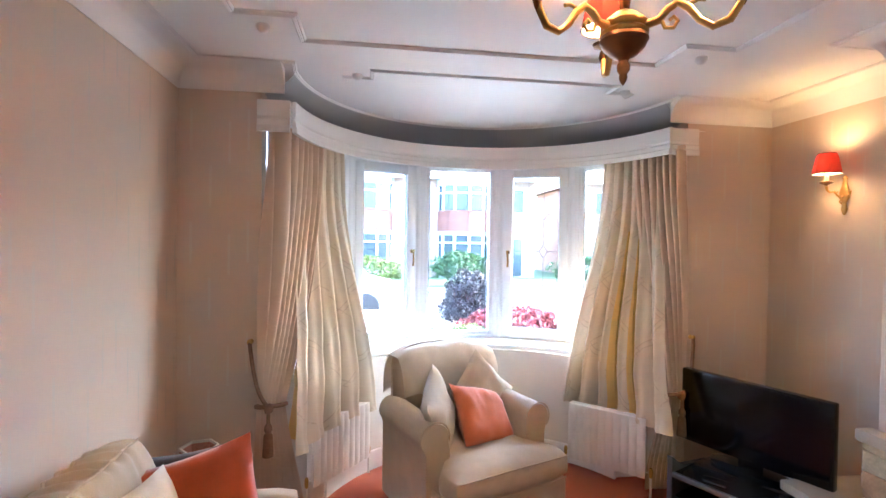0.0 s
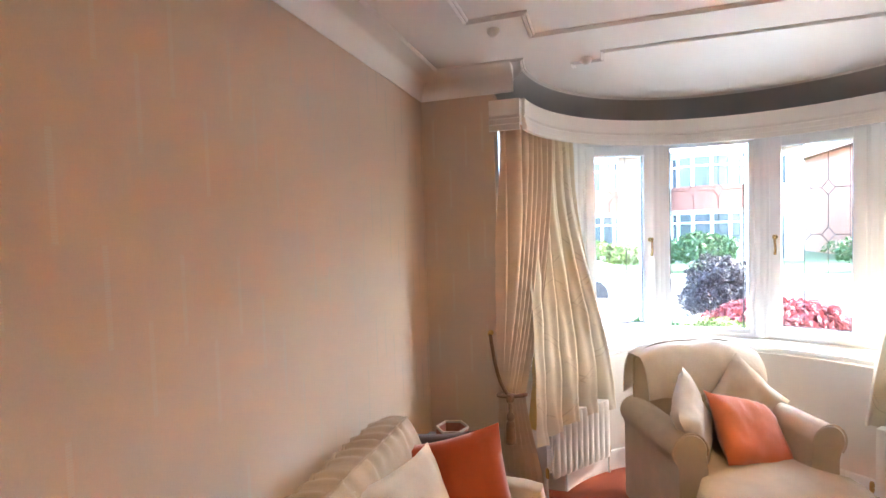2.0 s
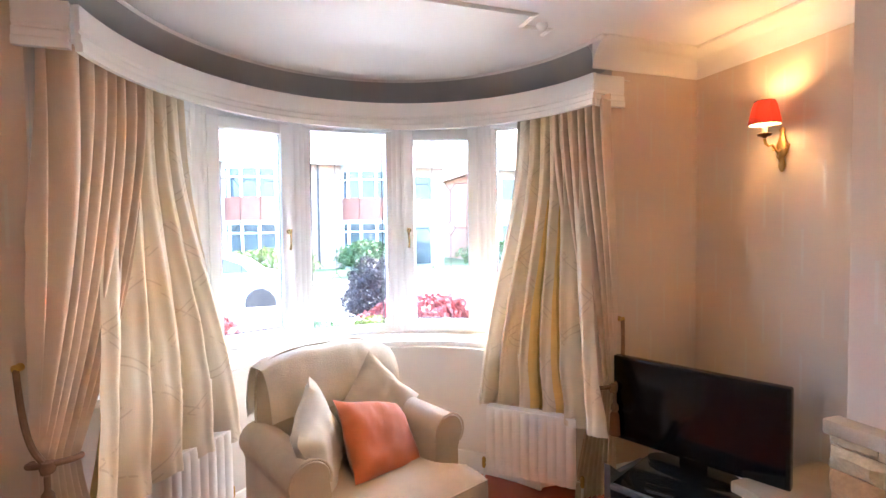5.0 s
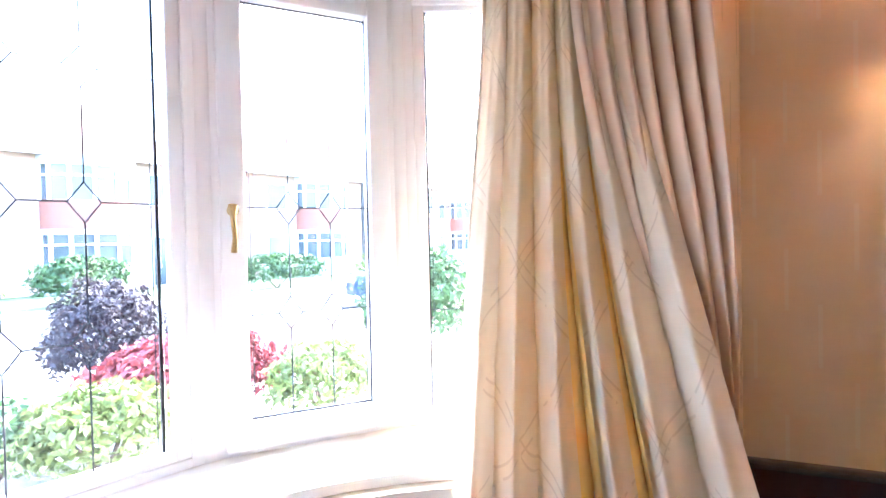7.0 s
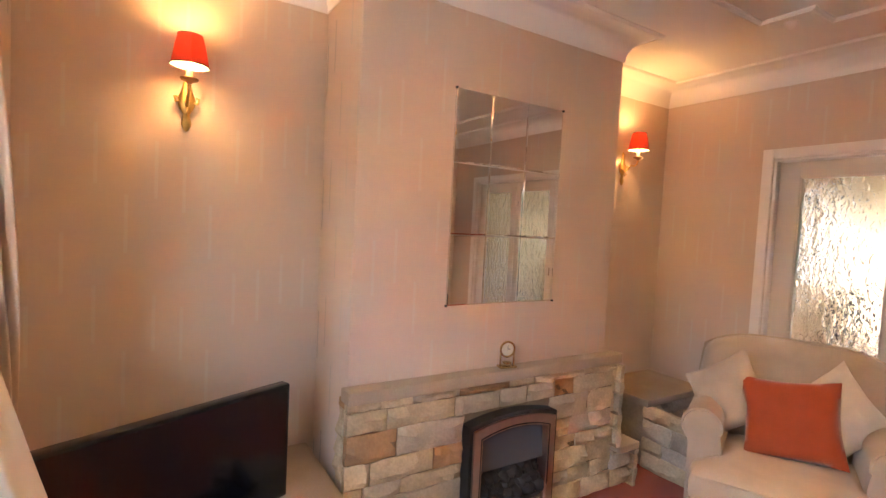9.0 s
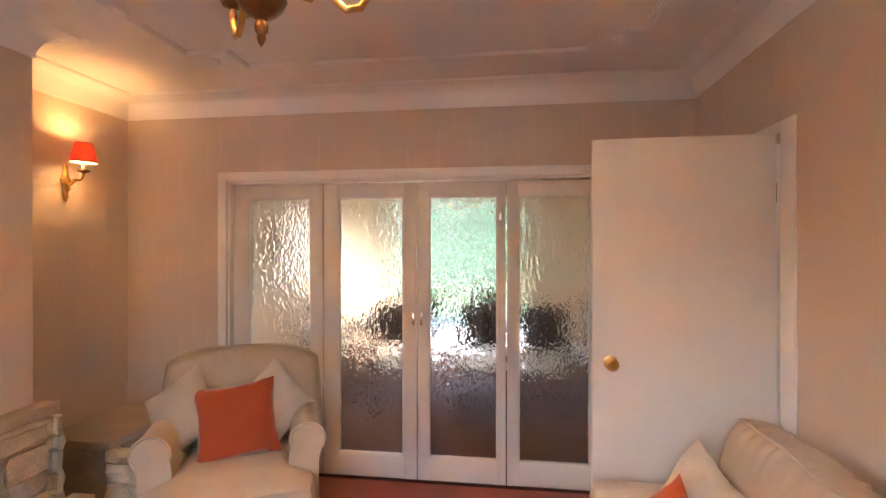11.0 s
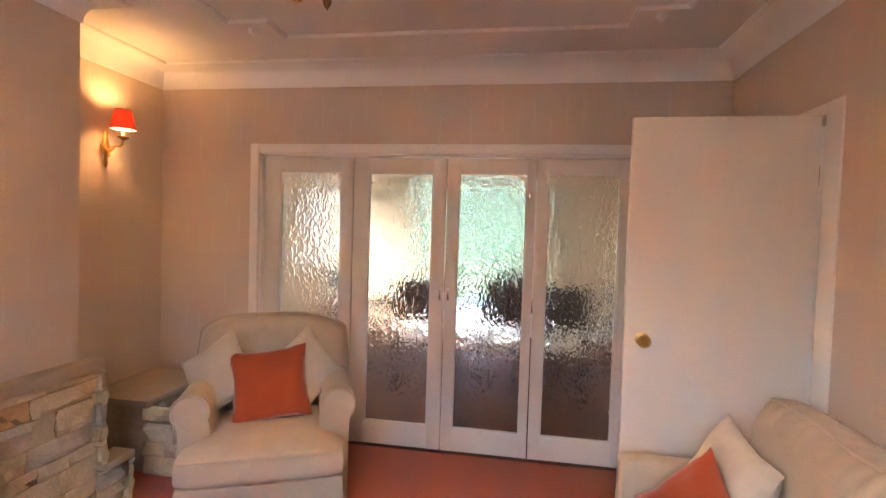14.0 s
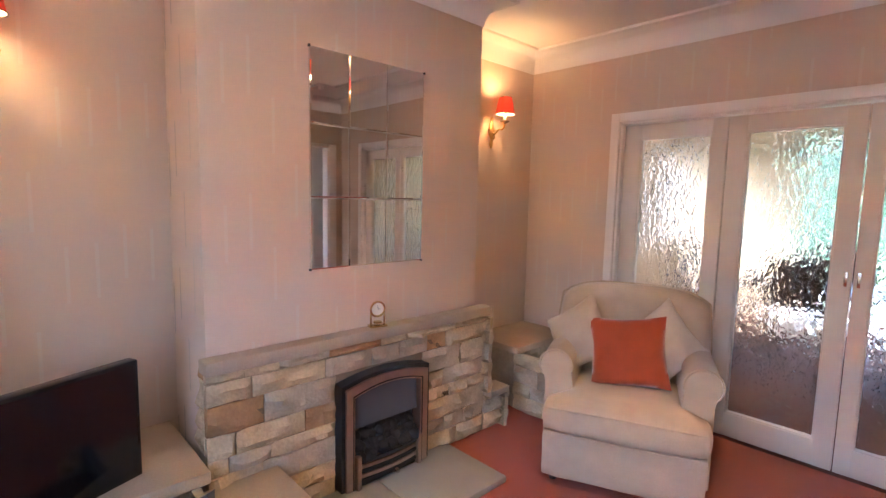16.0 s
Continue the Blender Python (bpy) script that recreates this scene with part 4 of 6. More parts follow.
cushion("cushion", "square soft orange cushion on the armchair", 0.42, 0.39, 0.13, SALMON, on(CA, 0.07, -0.03, 0.555, -42, 16, 8), 1)
cushion("cushion", "cream cushion leaning on the armchair's arm", 0.40, 0.40, 0.13, PALE_FABRIC, on(CA, -0.22, -0.0, 0.61, -14, -24, 58), 2)
cushion("cushion", "cream cushion set cornerwise on the armchair", 0.40, 0.40, 0.12, PALE_FABRIC, on(CA, 0.17, 0.14, 0.63, -20, 45, -8), 3)
cushion("cushion", "square burnt orange cushion on the armchair", 0.405, 0.385, 0.12, ORANGE, on(CB, 0.0, -0.02, 0.625, -17, -6, 3), 4)
cushion("cushion", "beige cushion set cornerwise on the armchair", 0.36, 0.36, 0.11, CHENILLE, on(CB, -0.27, 0.07, 0.665, -20, -36, -14), 5)
cushion("cushion", "cream cushion set cornerwise on the armchair", 0.37, 0.37, 0.12, PALE_FABRIC, on(CB, 0.17, 0.10, 0.66, -18, 52, 10), 6)

# a throw over the back of the chair by the window
def throw_fn(u, v):
    a = -0.345 + 0.69 * u
    s = (v - 0.5) * 2
    top = 0.93 - 0.07 * abs(a / 0.36) ** 3.5
    y = 0.375 + (0.125 if s > 0 else 0.165) * math.sin(s * math.pi / 2)
    z = top + 0.012 - (0.30 if s > 0 else 0.25 + 0.06 * math.sin(u * 5)) * max(0, abs(s) - 0.25) ** 1.3 * 1.3
    n_ = noise.noise(Vector((a * 7, s * 1.2, 3)))
    return Vector((a + 0.02 * n_, y + (0.012 + 0.012 * noise.noise(Vector((a * 14, s * 2, 1)))) * (1 if s > 0 else -1), z + 0.014 * n_))


tw = thing("throw_blanket", "crumpled cream throw over the back of the armchair", "blanket", CA)
part("cloth", sheet(throw_fn, 30, 20, 0.008), THROW, tw, angle=70)

# ---- sofa along the west wall ----


def gathered_point(t, y, length, hz, hx, seed):
    """A point of a boxed cushion's skin: t turns about its length, y runs along it."""
    v = 2 * y / length
    end = max(0.0, 1 - abs(v) ** 7) ** 0.35
    ct, st = math.cos(t), math.sin(t)
    x = hx * math.copysign(abs(ct) ** 0.62, ct) * (0.45 + 0.55 * end)
    z = hz * math.copysign(abs(st) ** 0.55, st) * (0.86 + 0.14 * end)
    top = max(0.0, st) ** 1.5
    pleat = 0.015 * math.sin(y * 88 + 4 * noise.noise(Vector((y * 9, seed, 0)))) * (0.6 + noise.noise(Vector((y * 5, t * 2, seed))))
    slack = 0.016 * noise.noise(Vector((y * 5, t * 1.6, seed * 3)))
    k = 1 + (pleat * top * (1.4 - abs(ct)) + slack) / 0.12
    return Vector((x * k, y, z + (pleat * 0.5 + 0.02 * noise.noise(Vector((y * 3.5, 2, seed)))) * top))


def gathered(length, hz, hx, seed, n=96, k=40):
    b = bmesh.new()
    R = [[b.verts.new(gathered_point(2 * math.pi * j / k, -length / 2 + length * i / n, length, hz, hx, seed)) for j in range(k)] for i in range(n + 1)]
    for p, q in zip(R, R[1:]):
        for j in range(k):
            b.faces.new((p[j], p[(j + 1) % k], q[(j + 1) % k], q[j]))
    b.faces.new(R[0][::-1])
    b.faces.new(R[-1])
    return b


def gathered_seam(length, hz, hx, seed, side):
    t = radians(66 if side > 0 else 114)
    return [gathered_point(t, y, length, hz, hx, seed) * 1.008 for y in np.linspace(-length * 0.48, length * 0.48, 40)]


SY0, SY1 = 1.01, 2.82
sofa = thing("sofa", "beige chenille two-seat sofa along the papered wall", "sofa")
part("base", soft_box(0.06, 0.92, SY0 + 0.04, SY1 - 0.04, 0.06, 0.30, 0.03, 5, 0.003), CHENILLE, sofa)
mid = (SY0 + SY1) / 2
for k, (a, c) in enumerate(((SY0 + 0.11, mid), (mid, SY1 - 0.11))):
    part("seat_cushion", soft_box(0.26, 0.95, a, c, 0.28, 0.44, 0.06, 6 + k, 0.008, crown=0.02), CHENILLE, sofa)
    part("back_cushion", gathered(c - a, 0.27, 0.12, 8 + k), CHENILLE, sofa, "gathered chenille back cushion", m=pose(0.215, (a + c) / 2 - 0.05, 0.612, 0, -11), angle=70)
    for e in (-1, 1):
        part("piping", tube(gathered_seam(c - a, 0.27, 0.12, 8 + k, e), 0.006, 6), CHENILLE, sofa, m=pose(0.215, (a + c) / 2 - 0.05, 0.612, 0, -11))
part("back_panel", soft_box(0.04, 0.18, SY0 + 0.05, SY1 - 0.05, 0.06, 0.74, 0.05, 9, 0.004), CHENILLE, sofa)
for y0, y1 in ((SY0, SY0 + 0.11), (SY1 - 0.11, SY1)):
    part("arm", soft_box(0.08, 0.78, y0, y1, 0.05, 0.585, 0.04, y0, 0.004), CHENILLE, sofa)
for x in (0.12, 0.86):
    for y in (SY0 + 0.09, SY1 - 0.09):
        part("foot", lathe([(0.02, 0), (0.028, 0.06)], 12, (x, y, 0)), DARK_WOOD, sofa)
FACE = pose(0, 0, 0, 0, 0, 90)
cushion("cushion", "square burnt orange cushion leaning at the sofa's end", 0.46, 0.44, 0.13, ORANGE, pose(0.46, 2.53, 0.625, 0, 0, 0) @ pose(0, 0, 0, -24, -12, 16), 7)
cushion("cushion", "dark brown cushion behind the orange one", 0.44, 0.42, 0.12, DARK_FABRIC, pose(0.37, 2.64, 0.60) @ pose(0, 0, 0, -18, -4, 10), 8)
cushion("cushion", "cream cushion on the sofa", 0.46, 0.44, 0.14, PALE_FABRIC, pose(0.40, 2.29, 0.63) @ FACE @ pose(0, 0, 0, -26, 4, -10), 9)
cushion("cushion", "dark brown cushion on the sofa", 0.40, 0.38, 0.12, DARK_FABRIC, pose(0.49, 1.96, 0.60) @ FACE @ pose(0, 0, 0, -30, 8, 4), 10)
cushion("cushion", "cream satin-embroidered cushion at the sofa's end", 0.38, 0.38, 0.12, PALE_FABRIC, pose(0.45, 1.27, 0.60) @ FACE @ pose(0, 0, 0, -22, 10, 4), 11)
cushion("cushion", "burnt orange cushion on the sofa", 0.40, 0.38, 0.12, ORANGE, pose(0.60, 1.40, 0.50) @ FACE @ pose(0, 0, 0, -30, 30, 6), 12)

# ---- corner table with a tissue box ----
st = thing("side_table", "small dark wooden side table in the corner", "table", pose(0.25, 3.2, -0.05))
part("tabletop", box(-0.2, 0.2, -0.2, 0.2, 0.50, 0.525, 0.005), DARK_WOOD, st)
for x in (-0.17, 0.17):
    for y in (-0.17, 0.17):
        part("leg", box(x - 0.015, x + 0.015, y - 0.015, y + 0.015, 0.05, 0.50, 0.003), DARK_WOOD, st)
tb = thing("tissue_box", "hexagonal patterned paper box, open at the top", "box", pose(0.25, 3.2, 0.475, 0, 0, 12))
hexa = [(0.085 * math.cos(radians(60 * k)), 0.085 * math.sin(radians(60 * k)), 0) for k in range(6)]
part("side", sweep(hexa, [(0, 0), (0, 0.12), (-0.003, 0.12), (-0.003, 0)], True), BOX_RED, tb)
part("rim", sweep([(x, y, 0.118) for x, y, _ in hexa], [(0.003, 0), (0.003, 0.012), (-0.005, 0.012), (-0.005, 0)], True), PALE_FABRIC, tb)

# ---- television ----
TVM = pose(3.20, 3.222, 0, 0, 0, -66.7)
tv = thing("television", "flat black television turned towards the room", "television", TVM)
part("casing", box(-0.404, 0.404, -0.02, 0.03, 0.375, 0.826, 0.008), TV_BLACK, tv)
part("screen", box(-0.388, 0.388, -0.0225, -0.0195, 0.40, 0.812), SCREEN, tv, "dark glossy screen")
part("back_cover", box(-0.28, 0.28, 0.028, 0.07, 0.44, 0.74, 0.02), TV_BLACK, tv)
part("neck", box(-0.06, 0.06, -0.005, 0.035, 0.335, 0.40, 0.004), TV_BLACK, tv)
b = lathe([(0.11, 0), (0.11, 0.008), (0.09, 0.014), (0, 0.016)], 28)
part("stand_foot", moved(b, Matrix.Translation((0, 0.01, 0.322)) @ Matrix.Diagonal((2.0, 1, 1, 1))), TV_BLACK, tv)
for x in (-0.02, 0.0, 0.02):
    part("badge_bar", box(x - 0.007, x + 0.007, -0.0235, -0.022, 0.386, 0.391), CHROME, tv)
SM = pose(3.06, 3.075, 0, 0, 0, -64)
ts = thing("tv_stand", "charcoal television stand with smoked shelves", "tv stand", SM)
for s in (-1, 1):
    b = bmesh.new()
    q = [(-0.20, 0.0), (0.20, 0.0), (0.20, 0.30), (-0.10, 0.34), (-0.20, 0.41)]
    b2 = prism(q, 0, 0.03)
    part("side_panel", moved(b2, Matrix.Translation((s * 0.315 - 0.015, 0, 0)) @ Matrix(((0, 0, 1, 0), (1, 0, 0, 0), (0, 1, 0, 0), (0, 0, 0, 1)))), GREY_PLASTIC, ts)
part("top_shelf", box(-0.30, 0.30, -0.19, 0.20, 0.30, 0.32, 0.003), SMOKED, ts)
part("front_rail", box(-0.30, 0.30, -0.205, -0.18, 0.295, 0.325, 0.008), GREY_PLASTIC, ts)
part("middle_shelf", box(-0.30, 0.30, -0.16, 0.20, 0.175, 0.19, 0.003), SMOKED, ts)
part("bottom_shelf", box(-0.30, 0.30, -0.20, 0.20, 0.03, 0.055, 0.004), GREY_PLASTIC, ts)
part("back_board", box(-0.30, 0.30, 0.19, 0.20, 0.05, 0.30), SMOKED, ts)
for x, n_, w in ((-0.10, "set_top_box", 0.13), (0.12, "remote_control", 0.10)):
    rc = thing(n_, "small black device lying on the television stand", "device", SM @ pose(x, -0.12, 0.32, 0, 0, 12))
    part("case", box(-w / 2, w / 2, -0.03, 0.03, 0, 0.02, 0.004), TV_BLACK, rc)
    part("front", box(-w / 2 + 0.01, w / 2 - 0.01, -0.0315, -0.0295, 0.005, 0.015), GREY_PLASTIC, rc)

# ---- radiators ----


def radiator(m, w, z0, z1):
    r = thing("radiator", "white panel radiator under the bay window", "radiator", m, "radiators")
    def face(u, v):
        x = (u - 0.5) * w
        e = min(1, 12 * min(v, 1 - v))
        return Vector((x, -0.010 * e * (0.5 - 0.5 * math.cos(u * w / 0.05 * 2 * math.pi)) ** 0.7, z0 + (z1 - z0) * v))
    part("panel", sheet(face, 160, 12, 0.012), RADIATOR, r)
    part("back_panel", box(-w / 2 + 0.002, w / 2 - 0.002, 0.012, 0.055, z0 + 0.005, z1 - 0.005, 0.004), RADIATOR, r)
    part("top_rail", box(-w / 2 - 0.002, w / 2 + 0.002, -0.012, 0.056, z1 - 0.012, z1 + 0.006, 0.004), RADIATOR, r)
    for s in (-1, 1):
        part("valve", lathe([(0.008, 0), (0.012, 0.015), (0.012, 0.05), (0.008, 0.06)], 12), BRASS, r, "brass valve", m=pose(s * (w / 2 + 0.03), 0.02, z0 + 0.0))
        part("pipe", tube([(s * (w / 2 - 0.01), 0.02, z0 + 0.03), (s * (w / 2 + 0.03), 0.02, z0 + 0.03), (s * (w / 2 + 0.03), 0.02, 0.0)], 0.0075, 8), RADIATOR, r)
    return r


radiator(pose(0.885, 3.885, 0, 0, 0, 50), 0.50, 0.13, 0.50)
radiator(pose(2.60, 3.755, 0, 0, 0, -44), 0.50, 0.13, 0.50)
cab = thing("cable", "loose white cable coiled on the carpet", "cable")
part("wire", tube([(0.78 + 0.09 * math.cos(t) * (1 - t / 40), 3.44 + 0.07 * math.sin(t) * (1 - t / 60), 0.006 + 0.03 * abs(math.sin(t * 0.7))) for t in np.linspace(0, 15, 70)], 0.004, 6), WIRE, cab)
part("plug", box(0.70, 0.76, 3.48, 3.53, 0.0, 0.04, 0.006), WIRE, cab)

# ---- curtains ----


def smooth(a, b, t):
    t = max(0.0, min(1.0, (t - a) / (b - a)))
    return t * t * (3 - 2 * t)


def cloth(fn, nu, nv, width, height):
    """A hanging sheet that carries the cloth's own flat coordinates, in metres."""
    b = sheet(fn, nu, nv)
    lay = b.loops.layers.uv.new("cloth")
    b.verts.index_update()
    for f in b.faces:
        for lp in f.loops:
            i, j = divmod(lp.vert.index, nv + 1)
            lp[lay].uv = (width * i / nu, height * (1 - j / nv))
    return b


def curtain(side):
    """Tied-back curtain; side -1 hangs at the west end of the bay, 1 at the east."""
    c = thing("curtain", "gold and peach silk curtain gathered by a rope tie-back", "curtain", pose(0, 0, 0), "bay curtains")
    west = side < 0
    def P(a, r, z):
        # a: degrees from the bay's mouth, r: distance from its centre
        t = radians(a)
        return Vector((BX + side * r * math.cos(t), BY + r * math.sin(t), z))
    Z1 = 2.225
    ZT = 0.70 if west else 0.65
    tie = Vector((0.525, 3.475, 0)) if west else Vector((3.005, 3.62, 0))
    edge = Vector((0.458, 3.60, 0)) if west else Vector((3.10, 3.725, 0))
    out_ = Vector((side, 0.0, 0))
    top1 = 30.0 if west else 27.0

    def top_line(u):
        # from the wall's edge round the track
        k = smooth(0, 0.22, u)
        p = P(6 + (top1 - 6) * u, 1.245, 0)
        return edge.lerp(p, k) if u < 0.22 else p

    # outer drape: falls from the track, sweeps in to the tie and spreads again to the floor
    def outer(u, v):
        z = Z1 * (1 - v) + 0.012 * v
        if z > ZT:
            s_ = (Z1 - z) / (Z1 - ZT)
            k = s_ ** 2.1
            knot = tie + out_ * (0.075 * (1 - 2 * u)) + Vector((0, 0.02 * math.cos(u * 9), 0))
            p = top_line(u).lerp(knot, k)
            amp = 0.046 * (1 - 0.74 * k)
            p.y -= 0.045 * math.sin(math.pi * s_ ** 1.3)
        else:
            s_ = smooth(0, 1, (ZT - z) / ZT) ** 0.8
            p = tie + out_ * ((0.075 + 0.06 * s_) * (1 - 2 * u) - 0.035 * s_) + Vector((0, 0.02 + 0.03 * s_, 0))
            amp = 0.010 + 0.024 * s_
        ph = u * 8 * 2 * math.pi + 2.6 * noise.noise(Vector((u * 3.5, z * 0.7, side * 3))) + 0.4 * math.sin(2.4 * z)
        f = 0.7 - 1.5 * abs(math.sin(ph / 2)) ** 0.75 + 0.16 * noise.noise(Vector((u * 22, z * 2.2, 5)))
        d = Vector((p.x - BX, p.y - BY + 0.55, 0)).normalized()
        p = p + d * (amp * f)
        p.z = z
        return p
    part("outer_drape", sheet(outer, 220, 60), PINK_SILK, c, "peach side of the silk curtain", angle=80)

    # inner drape: broad folds behind the outer one, whose hem rides up over the radiator
    folds = 5 if west else 6
    def shift(u, z):
        return u * folds * 2 * math.pi + 0.9 * math.sin(1.7 * z + u * 4) + 1.8 * noise.noise(Vector((u * 2.6, z * 0.5, side * 7)))
    def inner(u, v):
        hem = 0.455 + 0.025 * noise.noise(Vector((u * 5, side, 2))) - (0.02 * u if west else 0.0)
        z = Z1 * (1 - v) + hem * v
        s_ = (Z1 - z) / (Z1 - 0.45)
        a0 = (22 if west else 19) + ((-5 if west else -3) - (22 if west else 19)) * s_ ** 1.5
        a1 = (41 if west else 38.5) + ((44.5 if west else 46.5) - (41 if west else 38.5)) * s_ ** 1.3
        ph = shift(u, z)
        w_ = abs(math.sin(ph / 2))
        f = 0.7 - 1.55 * w_ ** 0.55 + 0.10 * math.sin(2 * ph + 4 * z)
        amp = (0.024 if west else 0.038) + 0.036 * s_
        a = a0 + (a1 - a0) * (u + 0.016 * math.sin(ph) * s_)
        k = smooth(0.12, 0.95, s_)
        rs = (1.01 if west else 0.935) + 0.15 * (1 - u) ** 2
        crease = 0.009 * noise.noise(Vector((u * 11, z * 6, side * 2))) * (0.3 + s_)
        r = 1.275 + (rs - 1.275) * k + amp * f + crease - 0.018 * math.exp(-((z - hem) / 0.06) ** 2)
        return P(a, r, z + 0.012 * w_ * s_ * v)
    part("inner_drape", cloth(inner, 170, 70, 1.15 if west else 1.5, 1.78), SILK, c, "cream silk front of the curtain with a woven trellis", angle=80)

    # lining behind, and where it shows golden in the open pleats
    def lin(u, v):
        q = inner(0.09 + 0.76 * u, v * 0.97)
        d = Vector((q.x - BX, q.y - BY, 0)).normalized()
        return q + d * (0.035 + 0.01 * math.sin(u * 20))
    part("lining", sheet(lin, 60, 30), LINING, c, "golden lining", angle=80)
    for fold, wide in (() if west else ((2, 0.03), (3, 0.05))):
        def gap(u, v, fold=fold, wide=wide):
            vv = 0.30 + 0.68 * v
            z = Z1 * (1 - vv) + 0.46 * vv
            # the fold's own valley, found by walking along the cloth
            u0 = fold / folds
            for _ in range(6):
                u0 -= (shift(u0, z) - fold * 2 * math.pi) / (folds * 2 * math.pi)
            half_ = wide * (0.12 + 0.88 * math.sin(math.pi * min(1.0, 0.08 + v) * 0.62))
            q = inner(u0 + (u - 0.5) * half_, vv)
            m_ = inner(u0, vv)
            d = Vector((m_.x - BX, m_.y - BY, 0)).normalized()
            return q - d * (0.022 + 0.012 * v)
        part("lining", sheet(gap, 6, 40), LINING, c, "golden lining between the pleats", angle=80)
    # heading that gathers both drapes under the pelmet
    part("heading", sheet(lambda u, v: P(9 + 30 * u, 1.262 + 0.012 * math.sin(u * 150), Z1 + 0.03 * v), 160, 1, 0.002), PINK_SILK, c)
    # rope: a swag from the hook on the wall, a turn about the drape, and a tassel
    hook = Vector((0.395, 3.535, 1.03) if west else (3.175, 3.70, 0.99))
    knot = tie + Vector((0, -0.055, ZT))
    pts = []
    for i in range(21):
        t = i / 20
        p = hook.lerp(knot, t)
        p.z -= 0.085 * math.sin(t * math.pi) * (1 - 0.4 * t)
        p.y -= 0.03 * math.sin(t * math.pi)
        pts.append(p)
    part("tie_back", tube(pts, 0.011, 8), ROPE, c, "twisted brown rope tie-back")
    turn = [tie + Vector((0.078 * math.cos(a), 0.055 * math.sin(a), ZT + 0.012 * math.cos(a + 1))) for a in np.linspace(0, 2 * math.pi, 25)]
    part("tie_back", tube(turn, 0.012, 8), ROPE, c)
    part("knot", puffy(lathe([(0.0, -0.028), (0.020, -0.020), (0.026, 0), (0.020, 0.02), (0.0, 0.028)], 12, knot), 0.006, 40, 3), ROPE, c)
    part("tassel", lathe([(0.0, 0), (0.010, -0.01), (0.010, -0.06), (0.020, -0.075), (0.022, -0.095), (0.014, -0.108), (0.024, -0.125), (0.030, -0.235), (0.0, -0.24)], 14), ROPE, c, "brown tassel", m=Matrix.Translation(knot + Vector((0, -0.012, -0.015))))
    part("hook", lathe([(0.016, 0), (0.012, 0.01), (0.008, 0.02), (0.016, 0.032), (0.010, 0.04), (0, 0.041)], 14), BRASS, c, m=Matrix.Translation(hook + Vector((0, 0.03, 0))) @ pose(0, 0, 0, 90))
    return c


curtain(-1)
curtain(1)

# ---- wall lights and chandelier ----


def shade_bm(r0, r1, h, n=6, sub=4):
    b = bmesh.new()
    N_ = n * sub
    R = []
    for j in range(7):
        v = j / 6
        r = r0 + (r1 - r0) * (v ** 0.75)
        row = []
        for k in range(N_):
            a = 2 * math.pi * k / N_
            s = (k % sub) / sub
            hexr = math.cos(math.pi / n) / math.cos((s - 0.5) * 2 * math.pi / n)
            row.append(b.verts.new((r * (0.25 + 0.75 * hexr) * math.cos(a), r * (0.25 + 0.75 * hexr) * math.sin(a), h * (1 - v))))
        R.append(row)
    for p, q in zip(R, R[1:]):
        for k in range(N_):
            b.faces.new((p[k], p[(k + 1) % N_], q[(k + 1) % N_], q[k]))
    return b


def lamp_head(parent, at, power):
    """Cup, candle sleeve, bulb and pleated red shade standing at a point."""
    x, y, z = at
    part("cup", lathe([(0.006, -0.012), (0.014, -0.006), (0.030, 0.0), (0.034, 0.008), (0.030, 0.010), (0.012, 0.006), (0.012, 0.014)], 16, at), DARK_BRASS, parent)
    part("candle_sleeve", lathe([(0.0115, 0.008), (0.0115, 0.068)], 14, at), CANDLE, parent, "ivory candle sleeve")
    part("bulb", lathe([(0.008, 0.068), (0.017, 0.085), (0.020, 0.10), (0.012, 0.122), (0.0, 0.135)], 14, at), BULB, parent, "lit candle bulb")
    sh = part("shade", moved(shade_bm(0.046, 0.074, 0.115), Matrix.Translation((x, y, z + 0.055))), SHADE, parent, "red pleated silk shade", angle=20)
    part("shade_lining", moved(shade_bm(0.0445, 0.0725, 0.113), Matrix.Translation((x, y, z + 0.056))), SHADE_IN, sh)
    for zz, r in ((0.055, 0.073), (0.17, 0.0455)):
        part("trim_band", tube([(x + r * 0.95 * math.cos(a), y + r * 0.95 * math.sin(a), z + zz) for a in np.linspace(0, 2 * math.pi, 25)], 0.0025, 6), DARK_FABRIC, sh)
    lamp = bpy.data.lights.new("bulb_light", "POINT")
    lamp.energy, lamp.color, lamp.shadow_soft_size = power, (1.0, 0.53, 0.19), 0.02
    ob = new("bulb_light", lamp)
    ob.parent = parent
    ob.location = (x, y, z + 0.142)


LAMP_POWER = 0.20


